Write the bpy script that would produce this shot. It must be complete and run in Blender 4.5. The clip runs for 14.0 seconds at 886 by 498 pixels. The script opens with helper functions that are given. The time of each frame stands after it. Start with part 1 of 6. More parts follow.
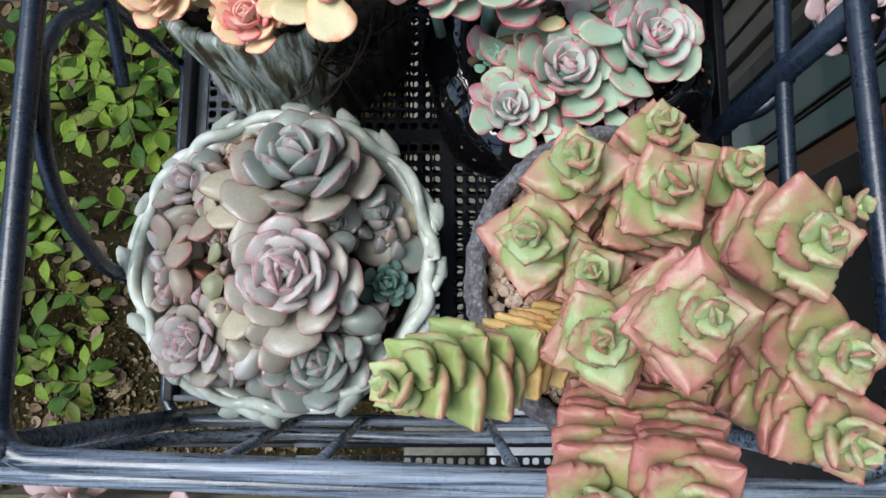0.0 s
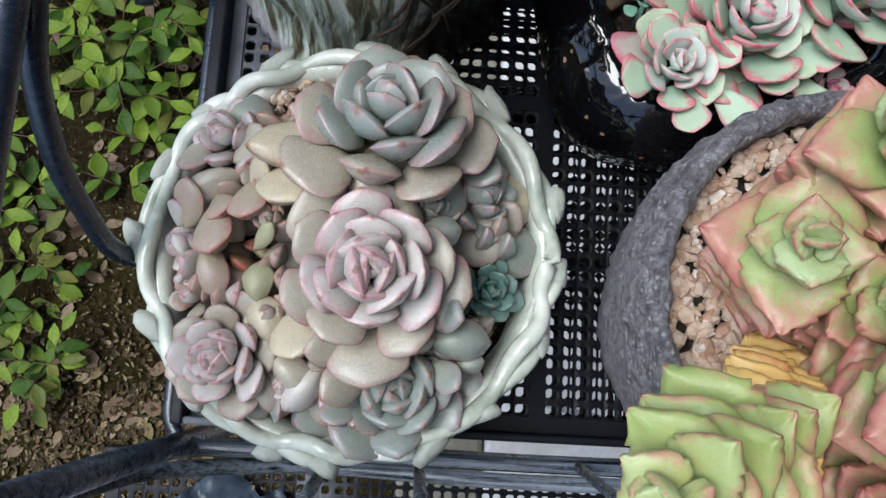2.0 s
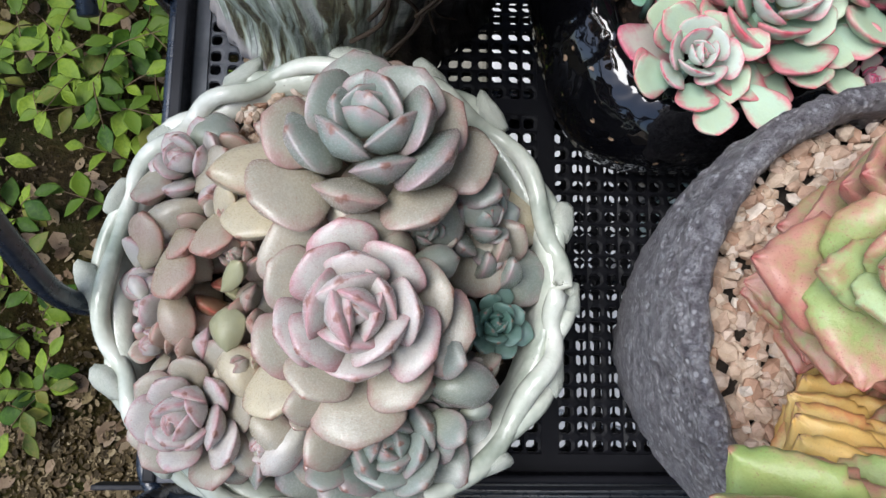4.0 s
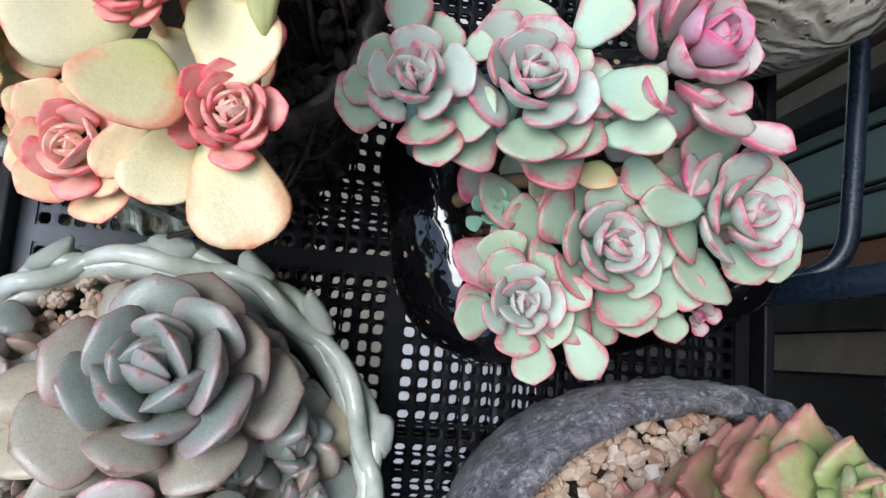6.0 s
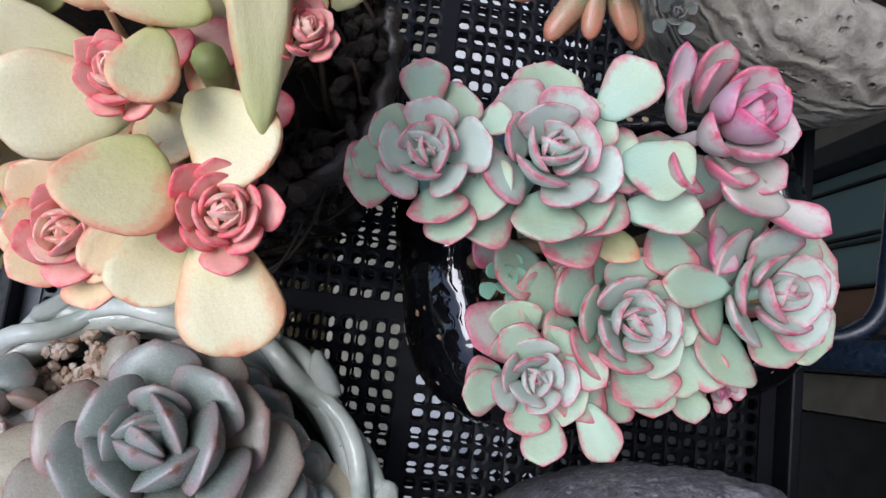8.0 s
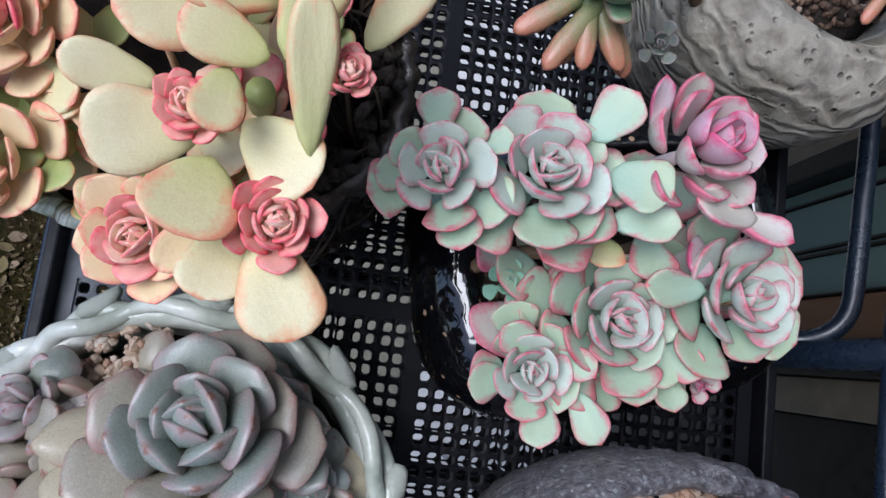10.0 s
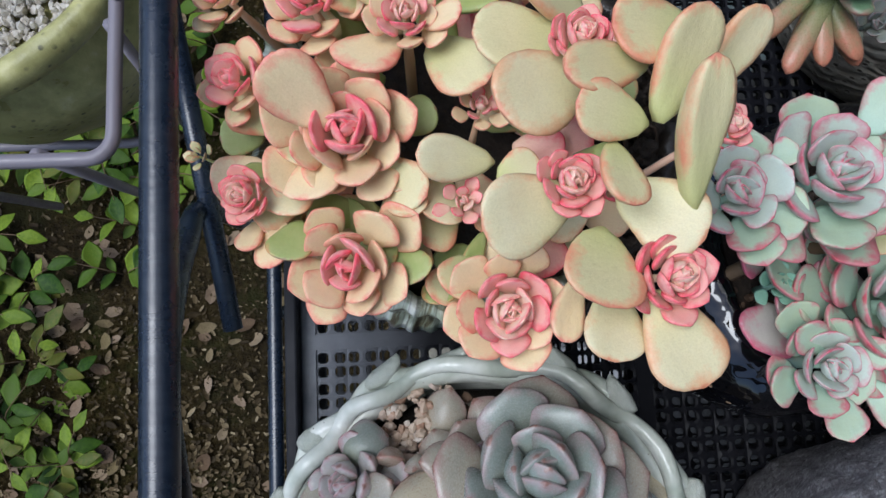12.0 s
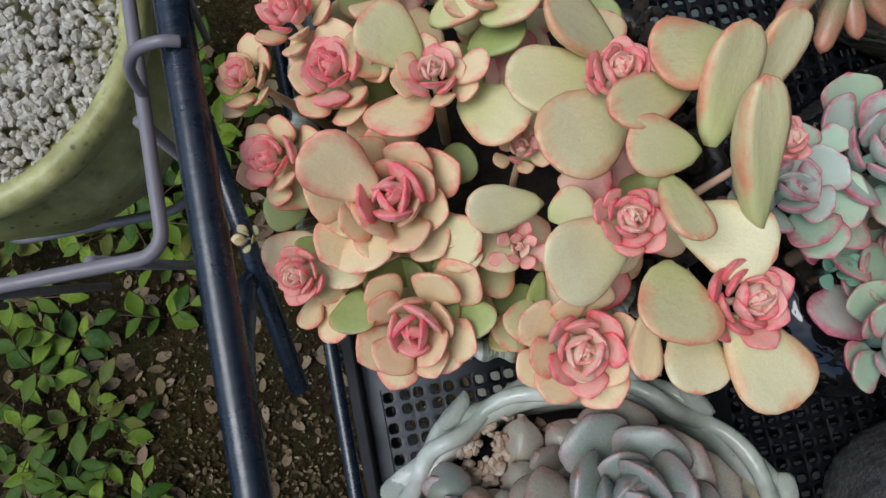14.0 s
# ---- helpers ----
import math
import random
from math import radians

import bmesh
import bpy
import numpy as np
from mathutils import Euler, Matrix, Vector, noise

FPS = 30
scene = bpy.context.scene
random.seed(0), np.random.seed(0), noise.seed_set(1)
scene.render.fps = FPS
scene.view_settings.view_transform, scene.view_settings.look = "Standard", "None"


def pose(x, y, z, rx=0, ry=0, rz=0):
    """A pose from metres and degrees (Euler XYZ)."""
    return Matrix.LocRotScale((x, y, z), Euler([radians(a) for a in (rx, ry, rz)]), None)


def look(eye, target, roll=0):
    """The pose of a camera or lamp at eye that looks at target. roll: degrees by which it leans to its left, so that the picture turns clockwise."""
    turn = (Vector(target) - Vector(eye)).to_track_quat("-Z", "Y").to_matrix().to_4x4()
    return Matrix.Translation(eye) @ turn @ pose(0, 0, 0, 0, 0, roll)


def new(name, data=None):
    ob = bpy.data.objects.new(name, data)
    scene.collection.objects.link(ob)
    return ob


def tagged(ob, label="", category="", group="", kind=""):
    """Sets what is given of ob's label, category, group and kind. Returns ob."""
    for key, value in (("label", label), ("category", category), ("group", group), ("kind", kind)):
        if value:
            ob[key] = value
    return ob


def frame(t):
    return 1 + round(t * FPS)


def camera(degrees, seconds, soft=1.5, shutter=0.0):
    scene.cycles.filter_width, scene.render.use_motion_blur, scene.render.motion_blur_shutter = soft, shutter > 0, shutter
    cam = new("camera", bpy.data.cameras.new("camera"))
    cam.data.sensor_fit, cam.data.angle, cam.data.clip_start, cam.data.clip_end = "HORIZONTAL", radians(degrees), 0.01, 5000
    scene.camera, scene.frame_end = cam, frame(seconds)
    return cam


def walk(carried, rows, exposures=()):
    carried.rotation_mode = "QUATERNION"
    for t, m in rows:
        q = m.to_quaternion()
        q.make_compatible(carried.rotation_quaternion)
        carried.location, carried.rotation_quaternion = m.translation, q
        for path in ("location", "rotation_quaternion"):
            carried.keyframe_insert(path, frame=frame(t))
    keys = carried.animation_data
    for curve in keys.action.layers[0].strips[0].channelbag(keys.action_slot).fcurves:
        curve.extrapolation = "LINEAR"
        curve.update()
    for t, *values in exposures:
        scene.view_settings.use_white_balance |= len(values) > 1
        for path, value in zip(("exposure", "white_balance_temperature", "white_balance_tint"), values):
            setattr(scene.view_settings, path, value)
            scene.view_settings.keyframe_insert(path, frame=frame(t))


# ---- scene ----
LENS = 63.00
ROWS = [
    # seconds, x, y, z, then the turn about x, y and z
    (0.0, 0.0000, 0.0000, 0.4200, 9.70, 0.00, 0.00),
    (0.5, -0.0081, 0.0032, 0.3976, 8.96, -0.27, 0.56),
    (1.0, -0.0271, 0.0087, 0.3743, 8.77, -0.47, 1.55),
    (1.5, -0.0436, 0.0139, 0.3440, 9.04, -2.46, 2.19),
    (2.0, -0.0616, 0.0169, 0.3173, 9.09, -2.42, 3.14),
    (4.5, -0.0606, 0.0488, 0.2832, 9.20, -2.62, -0.04),
    (5.0, -0.0488, 0.0781, 0.2860, 9.06, -4.31, -0.33),
    (5.5, -0.0274, 0.0970, 0.2898, 7.68, -5.98, 2.67),
    (6.0, -0.0250, 0.1199, 0.2890, 7.82, -8.60, 4.40),
    (6.5, -0.0260, 0.1372, 0.2905, 8.57, -8.10, 4.25),
    (7.0, -0.0150, 0.1453, 0.2908, 9.57, -9.36, 4.99),
    (7.5, -0.0212, 0.1416, 0.2961, 8.90, -5.81, 6.04),
    (8.0, -0.0213, 0.1456, 0.2835, 7.24, -6.68, 6.78),
    (10.5, -0.0392, 0.1348, 0.3140, 8.16, -7.54, 7.25),
    (11.0, -0.0591, 0.1261, 0.3135, 8.42, -7.54, 9.69),
    (11.5, -0.0942, 0.1312, 0.3128, 8.85, -6.06, 6.89),
    (12.0, -0.1205, 0.1502, 0.3130, 8.79, -3.15, -2.77),
    (12.5, -0.1253, 0.1644, 0.3145, 8.92, -1.43, -11.30),
    (13.0, -0.1103, 0.1729, 0.3201, 8.35, -0.42, -16.80),
    (13.5, -0.1083, 0.1763, 0.3187, 8.09, 0.44, -17.35),
    (14.0, -0.1270, 0.1692, 0.3134, 8.27, 0.33, -11.09),
]
cam = camera(LENS, 14.0, soft=1.5)
walk(cam, [(t, pose(x, y, z, rx, ry, rz)) for t, x, y, z, rx, ry, rz in ROWS], [(0.0, 0.68, 6050, 6), (2.0, 0.67, 6100, 8), (4.5, 0.82, 6250, 10), (5.5, 0.73, 5950, 7), (7.0, 0.55, 6000, 13), (8.0, 0.42, 5850, 13), (10.5, 0.38, 5750, 12), (12.0, 0.21, 5800, 9), (14.0, -0.05, 6050, 6)])

# ---- light: a bright overcast sky over a shaded wall side ----
world = bpy.data.worlds.new("overcast_sky")
scene.world = world
world.use_nodes = True
_n = world.node_tree.nodes
_sky = _n.new("ShaderNodeTexSky")
_sky.sky_type, _sky.sun_disc = "NISHITA", False
_sky.sun_elevation, _sky.sun_rotation = radians(66), radians(-92)
_sky.air_density, _sky.dust_density, _sky.ozone_density = 1.0, 2.0, 2.0
_n["Background"].inputs["Strength"].default_value = 0.135
world.node_tree.links.new(_sky.outputs[0], _n["Background"].inputs["Color"])
sun = new("sun", bpy.data.lights.new("sun", "SUN"))
sun.data.energy, sun.data.angle, sun.data.color = 2.1, radians(36), (1.0, 0.985, 0.96)
sun.matrix_world = look((-1.25, -0.05, 2.8), (0, 0, 0))

# ---- helpers for building ----
rnd = random.Random(7)
WORLD = {}


def part(name, data, material, parent=None, label="", place=None):
    """A mesh object under a thing or under a part, at a place in the world. Without a parent: a thing."""
    me = data
    if isinstance(data, bmesh.types.BMesh):
        me = bpy.data.meshes.new(name)
        data.to_mesh(me)
        data.free()
    if material and not me.materials:
        me.materials.append(material)
    ob = new(name, me)
    place = place or Matrix()
    WORLD[ob.name] = place
    if parent:
        ob.parent = parent
        ob.matrix_basis = WORLD[parent.name].inverted() @ place
    else:
        ob.matrix_basis = place
    return tagged(ob, label)


def thing(name, label, category, at=(0, 0, 0), group="", kind=""):
    ob = new(name)
    ob.empty_display_size = 0.02
    WORLD[ob.name] = Matrix.Translation(at)
    ob.matrix_basis = WORLD[ob.name]
    return tagged(ob, label, category, group, kind)


def mesh_of(name, verts, faces, smooth=True):
    me = bpy.data.meshes.new(name)
    me.from_pydata([tuple(v) for v in verts], [], faces)
    me.update()
    if smooth:
        me.polygons.foreach_set("use_smooth", [True] * len(me.polygons))
    return me


def curve_points(points, steps=8, closed=False):
    """A smooth line through the points (Catmull-Rom)."""
    p = [Vector(q) for q in points]
    n, out = len(p), []
    for i in range(n if closed else n - 1):
        if closed:
            a, b, c, d = p[i - 1], p[i], p[(i + 1) % n], p[(i + 2) % n]
        else:
            a, b, c, d = p[max(i - 1, 0)], p[i], p[i + 1], p[min(i + 2, n - 1)]
        for k in range(steps):
            t = k / steps
            out.append(0.5 * (2 * b + (c - a) * t + (2 * a - 5 * b + 4 * c - d) * t * t + (3 * b - a - 3 * c + d) * t ** 3))
    if not closed:
        out.append(p[-1])
    return out


def tube(name, points, radius, sides=12, closed=False, flat=1.0):
    """A round bar along a line; radius: one number, or one for each point."""
    n = len(points)
    rad = radius if isinstance(radius, (list, tuple)) else [radius] * n
    verts, faces = [], []
    side = None
    for i, p in enumerate(points):
        a = points[i - 1] if (i > 0 or closed) else points[i]
        b = points[(i + 1) % n] if (i < n - 1 or closed) else points[i]
        d = (b - a).normalized()
        if side is None:
            side = d.cross(Vector((0, 0, 1)))
            if side.length < 0.1:
                side = d.cross(Vector((0, 1, 0)))
        side = (side - d * side.dot(d)).normalized()
        up = side.cross(d)
        for k in range(sides):
            w = 2 * math.pi * k / sides
            verts.append(p + rad[i] * (math.cos(w) * side + flat * math.sin(w) * up))
    for i in range(n if closed else n - 1):
        j = (i + 1) % n
        for k in range(sides):
            m = (k + 1) % sides
            faces.append((i * sides + k, i * sides + m, j * sides + m, j * sides + k))
    if not closed:
        faces.append(tuple(range(sides))[::-1])
        faces.append(tuple(range((n - 1) * sides, n * sides)))
    return mesh_of(name, verts, [f[::-1] for f in faces])


def lathe(name, profile, sides=72, shape=None, wobble=0.0, rough=60.0):
    """A turned body: profile rows of (radius, height); shape(angle) stretches the radius."""
    verts, faces = [], []
    for r, z in profile:
        for k in range(sides):
            a = 2 * math.pi * k / sides
            q = r * (shape(a) if shape else 1.0)
            v = Vector((q * math.cos(a), q * math.sin(a), z))
            if wobble:
                v += wobble * noise.noise(v * rough) * Vector((math.cos(a), math.sin(a), 0.5))
            verts.append(v)
    for i in range(len(profile) - 1):
        for k in range(sides):
            m = (k + 1) % sides
            faces.append((i * sides + k, i * sides + m, (i + 1) * sides + m, (i + 1) * sides + k))
    faces.append(tuple(range(sides))[::-1])
    faces.append(tuple(range((len(profile) - 1) * sides, len(profile) * sides)))
    return mesh_of(name, verts, faces)


def box(name, x0, x1, y0, y1, z0, z1, bevel=0.002):
    bm = bmesh.new()
    bmesh.ops.create_cube(bm, size=1)
    bmesh.ops.transform(bm, matrix=Matrix.Translation(((x0 + x1) / 2, (y0 + y1) / 2, (z0 + z1) / 2)) @ Matrix.Diagonal((x1 - x0, y1 - y0, z1 - z0, 1)), verts=bm.verts)
    if bevel:
        bmesh.ops.bevel(bm, geom=bm.edges[:], offset=bevel, segments=2, affect="EDGES", profile=0.5)
    me = bpy.data.meshes.new(name)
    bm.to_mesh(me)
    bm.free()
    return me


# ---- materials ----
class Nodes:
    """Short calls for the nodes of one material."""

    def __init__(self, name):
        self.mat = bpy.data.materials.new(name)
        self.mat.use_nodes = True
        self.tree = self.mat.node_tree
        self.bsdf = self.tree.nodes["Principled BSDF"]

    def link(self, a, b):
        self.tree.links.new(a, b)

    def set(self, name, value):
        if isinstance(value, bpy.types.NodeSocket):
            self.link(value, self.bsdf.inputs[name])
        else:
            self.bsdf.inputs[name].default_value = value

    def coords(self, which="Object"):
        return self.tree.nodes.new("ShaderNodeTexCoord").outputs[which]

    def noise(self, scale, detail=4.0, rough=0.6, where=None, out="Fac"):
        n = self.tree.nodes.new("ShaderNodeTexNoise")
        n.inputs["Scale"].default_value, n.inputs["Detail"].default_value, n.inputs["Roughness"].default_value = scale, detail, rough
        self.link(where or self.coords(), n.inputs["Vector"])
        return n.outputs[out]

    def voronoi(self, scale, feature="F1", where=None, out="Distance"):
        n = self.tree.nodes.new("ShaderNodeTexVoronoi")
        n.feature = feature
        n.inputs["Scale"].default_value = scale
        self.link(where or self.coords(), n.inputs["Vector"])
        return n.outputs[out]

    def ramp(self, fac, stops):
        n = self.tree.nodes.new("ShaderNodeValToRGB")
        while len(n.color_ramp.elements) < len(stops):
            n.color_ramp.elements.new(0.5)
        for e, (p, c) in zip(n.color_ramp.elements, stops):
            e.position, e.color = p, (*c, 1) if len(c) == 3 else c
        self.link(fac, n.inputs["Fac"])
        return n.outputs["Color"]

    def mix(self, fac, a, b, how="MIX"):
        n = self.tree.nodes.new("ShaderNodeMix")
        n.data_type, n.blend_type = "RGBA", how
        for key, v in ((0, fac), (6, a), (7, b)):
            if isinstance(v, bpy.types.NodeSocket):
                self.link(v, n.inputs[key])
            else:
                n.inputs[key].default_value = v if key == 0 else (*v, 1)
        return n.outputs[2]

    def math(self, op, a, b=0.0):
        n = self.tree.nodes.new("ShaderNodeMath")
        n.operation = op
        n.use_clamp = False
        for key, v in ((0, a), (1, b)):
            if isinstance(v, bpy.types.NodeSocket):
                self.link(v, n.inputs[key])
            else:
                n.inputs[key].default_value = v
        return n.outputs[0]

    def map(self, v, a, b, c=0.0, d=1.0):
        n = self.tree.nodes.new("ShaderNodeMapRange")
        self.link(v, n.inputs[0])
        for k, q in zip((1, 2, 3, 4), (a, b, c, d)):
            n.inputs[k].default_value = q
        return n.outputs[0]

    def bump(self, height, strength=0.4, distance=0.001):
        n = self.tree.nodes.new("ShaderNodeBump")
        n.inputs["Strength"].default_value, n.inputs["Distance"].default_value = strength, distance
        self.link(height, n.inputs["Height"])
        self.link(n.outputs[0], self.bsdf.inputs["Normal"])

    def attribute(self, name):
        n = self.tree.nodes.new("ShaderNodeAttribute")
        n.attribute_name = name
        s = self.tree.nodes.new("ShaderNodeSeparateColor")
        self.link(n.outputs["Color"], s.inputs[0])
        return s.outputs

    def random(self):
        return self.tree.nodes.new("ShaderNodeObjectInfo").outputs["Random"]

    def island(self):
        return self.tree.nodes.new("ShaderNodeNewGeometry").outputs["Random Per Island"]


def leaf_material(name, inner, outer, edge, edge_from, edge_to, vary, roughness=0.45, freckle=None, soft=0.04, tip=None, dry=(0.22, 0.10, 0.07), root=None):
    """A succulent leaf: colour from young (inner) to old (outer), a margin, powdery bloom, faint streaks, spots and a dry tip."""
    m = Nodes(name)
    e = m.attribute("leaf")
    place = m.coords()
    shift = m.tree.nodes.new("ShaderNodeVectorMath")
    shift.operation = "ADD"
    m.link(place, shift.inputs[0])
    other = m.random()
    m.link(m.math("MULTIPLY", other, 37.0), shift.inputs[1])
    where = shift.outputs[0]
    big, mid, fine = m.noise(2.2, 3, where=where), m.noise(9, 5, 0.65, where=where), m.noise(48, 4, 0.7, where=where)
    stretch = m.tree.nodes.new("ShaderNodeMapping")
    stretch.inputs["Scale"].default_value = (2.5, 26.0, 6.0)
    m.link(where, stretch.inputs[0])
    streak = m.noise(1.0, 4, where=stretch.outputs[0])
    body = m.mix(e[2], inner, outer)
    body = m.mix(m.map(big, 0.35, 0.65, 0, 0.75), body, vary)
    body = m.mix(m.map(other, 0, 1, 0.0, 0.45), body, vary)
    if root:
        body = m.mix(m.map(e[1], 0.05, 0.65, 0.9, 0.0), body, root)
    if tip:
        patchy = m.math("ADD", m.map(mid, 0.3, 0.7, -0.22, 0.22), m.math("ADD", m.map(big, 0.3, 0.7, -0.15, 0.15), m.math("ADD", m.map(other, 0, 1, -0.16, 0.16), m.map(e[2], 0, 1, -0.14, 0.14))))
        body = m.mix(m.map(m.math("ADD", e[1], patchy), 0.46, 1.02, 0, 0.92), body, tip)
    # random wear that breaks up the leaf margin
    worn_or_sheen = m.math("ADD", m.math("ADD", m.map(mid, 0.3, 0.7, -0.18, 0.18), m.map(big, 0.3, 0.7, -0.22, 0.22)), m.map(other, 0, 1, -0.18, 0.18))
    rim = m.map(m.math("ADD", e[0], worn_or_sheen), edge_from, edge_to)
    body = m.mix(rim, body, edge)
    body = m.mix(1.0, body, m.ramp(streak, [(0.25, (0.975, 0.97, 0.965)), (0.65, (1.0, 1.0, 1.0))]), "MULTIPLY")
    body = m.mix(1.0, body, m.ramp(fine, [(0.25, (0.89, 0.885, 0.88)), (0.55, (1.0, 1.0, 1.0)), (0.8, (1.04, 1.04, 1.04))]), "MULTIPLY")
    if freckle:
        spots = m.math("MULTIPLY", m.map(m.voronoi(30, where=where), 0.26, 0.12), m.map(mid, 0.42, 0.56))
        body = m.mix(m.math("MULTIPLY", spots, 0.8), body, freckle)
    body = m.mix(m.map(m.math("ADD", e[1], m.map(mid, 0.3, 0.7, -0.03, 0.03)), 0.955, 0.985, 0, 0.75), body, dry)
    m.set("Base Color", body)
    m.set("Roughness", m.map(fine, 0.3, 0.7, roughness - 0.1, roughness + 0.12))
    m.set("Subsurface Weight", soft)
    m.set("Subsurface Radius", (0.003, 0.002, 0.001))
    m.set("Subsurface Scale", 1.0)
    m.bump(m.math("ADD", m.math("ADD", m.map(fine, 0, 1, 0, 0.35), m.map(streak, 0, 1, 0, 0.2)), mid), 0.26, 0.0010)
    return m.mat


GHOST = leaf_material("grey_pink_leaf", (0.43, 0.385, 0.325), (0.385, 0.345, 0.275), (0.34, 0.21, 0.19), 0.42, 1.12, (0.31, 0.30, 0.245), 0.24, (0.28, 0.17, 0.13), root=(0.44, 0.39, 0.29))
GHOST_PINK = leaf_material("pale_pink_grey_leaf", (0.56, 0.51, 0.48), (0.49, 0.45, 0.415), (0.45, 0.25, 0.265), 0.36, 1.10, (0.43, 0.43, 0.40), 0.24, (0.36, 0.2, 0.17), root=(0.48, 0.47, 0.39))
GHOST_GREY = leaf_material("grey_green_leaf", (0.26, 0.305, 0.275), (0.275, 0.29, 0.255), (0.34, 0.255, 0.255), 0.42, 1.16, (0.205, 0.245, 0.215), 0.24, (0.24, 0.2, 0.17), root=(0.33, 0.35, 0.26))
BROWNISH = leaf_material("tan_brown_leaf", (0.43, 0.29, 0.24), (0.37, 0.27, 0.22), (0.42, 0.19, 0.16), 0.60, 1.2, (0.36, 0.31, 0.24), 0.28, (0.24, 0.1, 0.08), root=(0.34, 0.30, 0.20))
OLIVE_LEAF = leaf_material("olive_fat_leaf", (0.33, 0.32, 0.17), (0.31, 0.30, 0.17), (0.36, 0.22, 0.12), 0.85, 1.05, (0.30, 0.30, 0.19), 0.38)
TEAL = leaf_material("dark_teal_leaf", (0.05, 0.13, 0.10), (0.15, 0.24, 0.21), (0.20, 0.28, 0.25), 0.8, 1.0, (0.11, 0.19, 0.16), 0.45)
BERRY = leaf_material("orange_bud_leaf", (0.45, 0.16, 0.10), (0.42, 0.19, 0.12), (0.45, 0.12, 0.08), 0.6, 1.0, (0.40, 0.26, 0.16), 0.32)
CREAM = leaf_material("cream_fat_leaf", (0.52, 0.45, 0.31), (0.50, 0.44, 0.30), (0.43, 0.27, 0.20), 0.70, 1.25, (0.38, 0.34, 0.26), 0.30, (0.30, 0.17, 0.12))
ECHEVERIA = leaf_material("mint_pink_leaf", (0.50, 0.58, 0.48), (0.44, 0.54, 0.36), (0.54, 0.18, 0.20), 0.50, 1.0, (0.41, 0.54, 0.41), 0.44, dry=(0.55, 0.07, 0.10), root=(0.38, 0.55, 0.43))
ECHEVERIA_PINK = leaf_material("pale_pink_mint_leaf", (0.58, 0.46, 0.48), (0.58, 0.56, 0.47), (0.62, 0.15, 0.22), 0.42, 1.0, (0.56, 0.50, 0.46), 0.44, dry=(0.55, 0.06, 0.11))
ECHEVERIA_MAGENTA = leaf_material("magenta_leaf", (0.56, 0.34, 0.42), (0.56, 0.47, 0.46), (0.58, 0.09, 0.20), 0.44, 1.04, (0.52, 0.36, 0.40), 0.44, dry=(0.55, 0.06, 0.11))
ECHEVERIA_HEART = leaf_material("white_pink_heart_leaf", (0.56, 0.61, 0.54), (0.49, 0.58, 0.47), (0.56, 0.21, 0.25), 0.46, 1.06, (0.54, 0.63, 0.54), 0.44, dry=(0.55, 0.08, 0.12))
MINI = leaf_material("turquoise_leaf", (0.28, 0.50, 0.38), (0.27, 0.47, 0.34), (0.24, 0.40, 0.30), 0.9, 1.0, (0.22, 0.42, 0.30), 0.5)
YELLOW = leaf_material("cream_yellow_leaf", (0.69, 0.57, 0.37), (0.71, 0.655, 0.42), (0.70, 0.35, 0.18), 0.56, 1.16, (0.68, 0.60, 0.35), 0.44, dry=(0.66, 0.24, 0.14), root=(0.68, 0.65, 0.33))
YELLOW_OLIVE = leaf_material("olive_yellow_leaf", (0.66, 0.57, 0.31), (0.68, 0.61, 0.34), (0.72, 0.30, 0.17), 0.52, 1.06, (0.64, 0.58, 0.32), 0.46, dry=(0.62, 0.2, 0.13), root=(0.52, 0.54, 0.22))
YELLOW_ORANGE = leaf_material("peach_leaf", (0.80, 0.48, 0.33), (0.79, 0.60, 0.36), (0.77, 0.24, 0.17), 0.44, 1.14, (0.77, 0.63, 0.36), 0.44, dry=(0.66, 0.14, 0.12))
YELLOW_RED = leaf_material("red_heart_leaf", (0.87, 0.40, 0.37), (0.85, 0.40, 0.34), (0.82, 0.11, 0.15), 0.38, 1.12, (0.88, 0.49, 0.41), 0.44, dry=(0.68, 0.10, 0.12), root=(0.84, 0.58, 0.42))
YELLOW_HEART = leaf_material("cream_heart_leaf", (0.88, 0.60, 0.46), (0.84, 0.46, 0.38), (0.80, 0.18, 0.19), 0.42, 1.14, (0.88, 0.66, 0.50), 0.44, dry=(0.92, 0.70, 0.52))
YELLOW_GREEN = leaf_material("green_old_leaf", (0.30, 0.38, 0.10), (0.30, 0.38, 0.11), (0.52, 0.30, 0.12), 0.80, 1.1, (0.42, 0.45, 0.18), 0.42)
CRASSULA = leaf_material("red_green_leaf", (0.38, 0.48, 0.25), (0.26, 0.345, 0.11), (0.42, 0.15, 0.118), 0.66, 1.25, (0.315, 0.345, 0.12), 0.34, (0.26, 0.10, 0.07), tip=(0.46, 0.21, 0.165), dry=(0.36, 0.09, 0.08))
CRASSULA_RED = leaf_material("rose_red_stacked_leaf", (0.41, 0.52, 0.27), (0.31, 0.31, 0.12), (0.42, 0.15, 0.125), 0.62, 1.22, (0.34, 0.34, 0.13), 0.34, (0.24, 0.08, 0.06), tip=(0.47, 0.19, 0.16), dry=(0.34, 0.08, 0.075))
CRASSULA_GREEN = leaf_material("green_stacked_leaf", (0.42, 0.50, 0.24), (0.25, 0.34, 0.10), (0.46, 0.22, 0.15), 0.66, 1.20, (0.36, 0.37, 0.13), 0.36, (0.26, 0.18, 0.09), dry=(0.42, 0.18, 0.13))
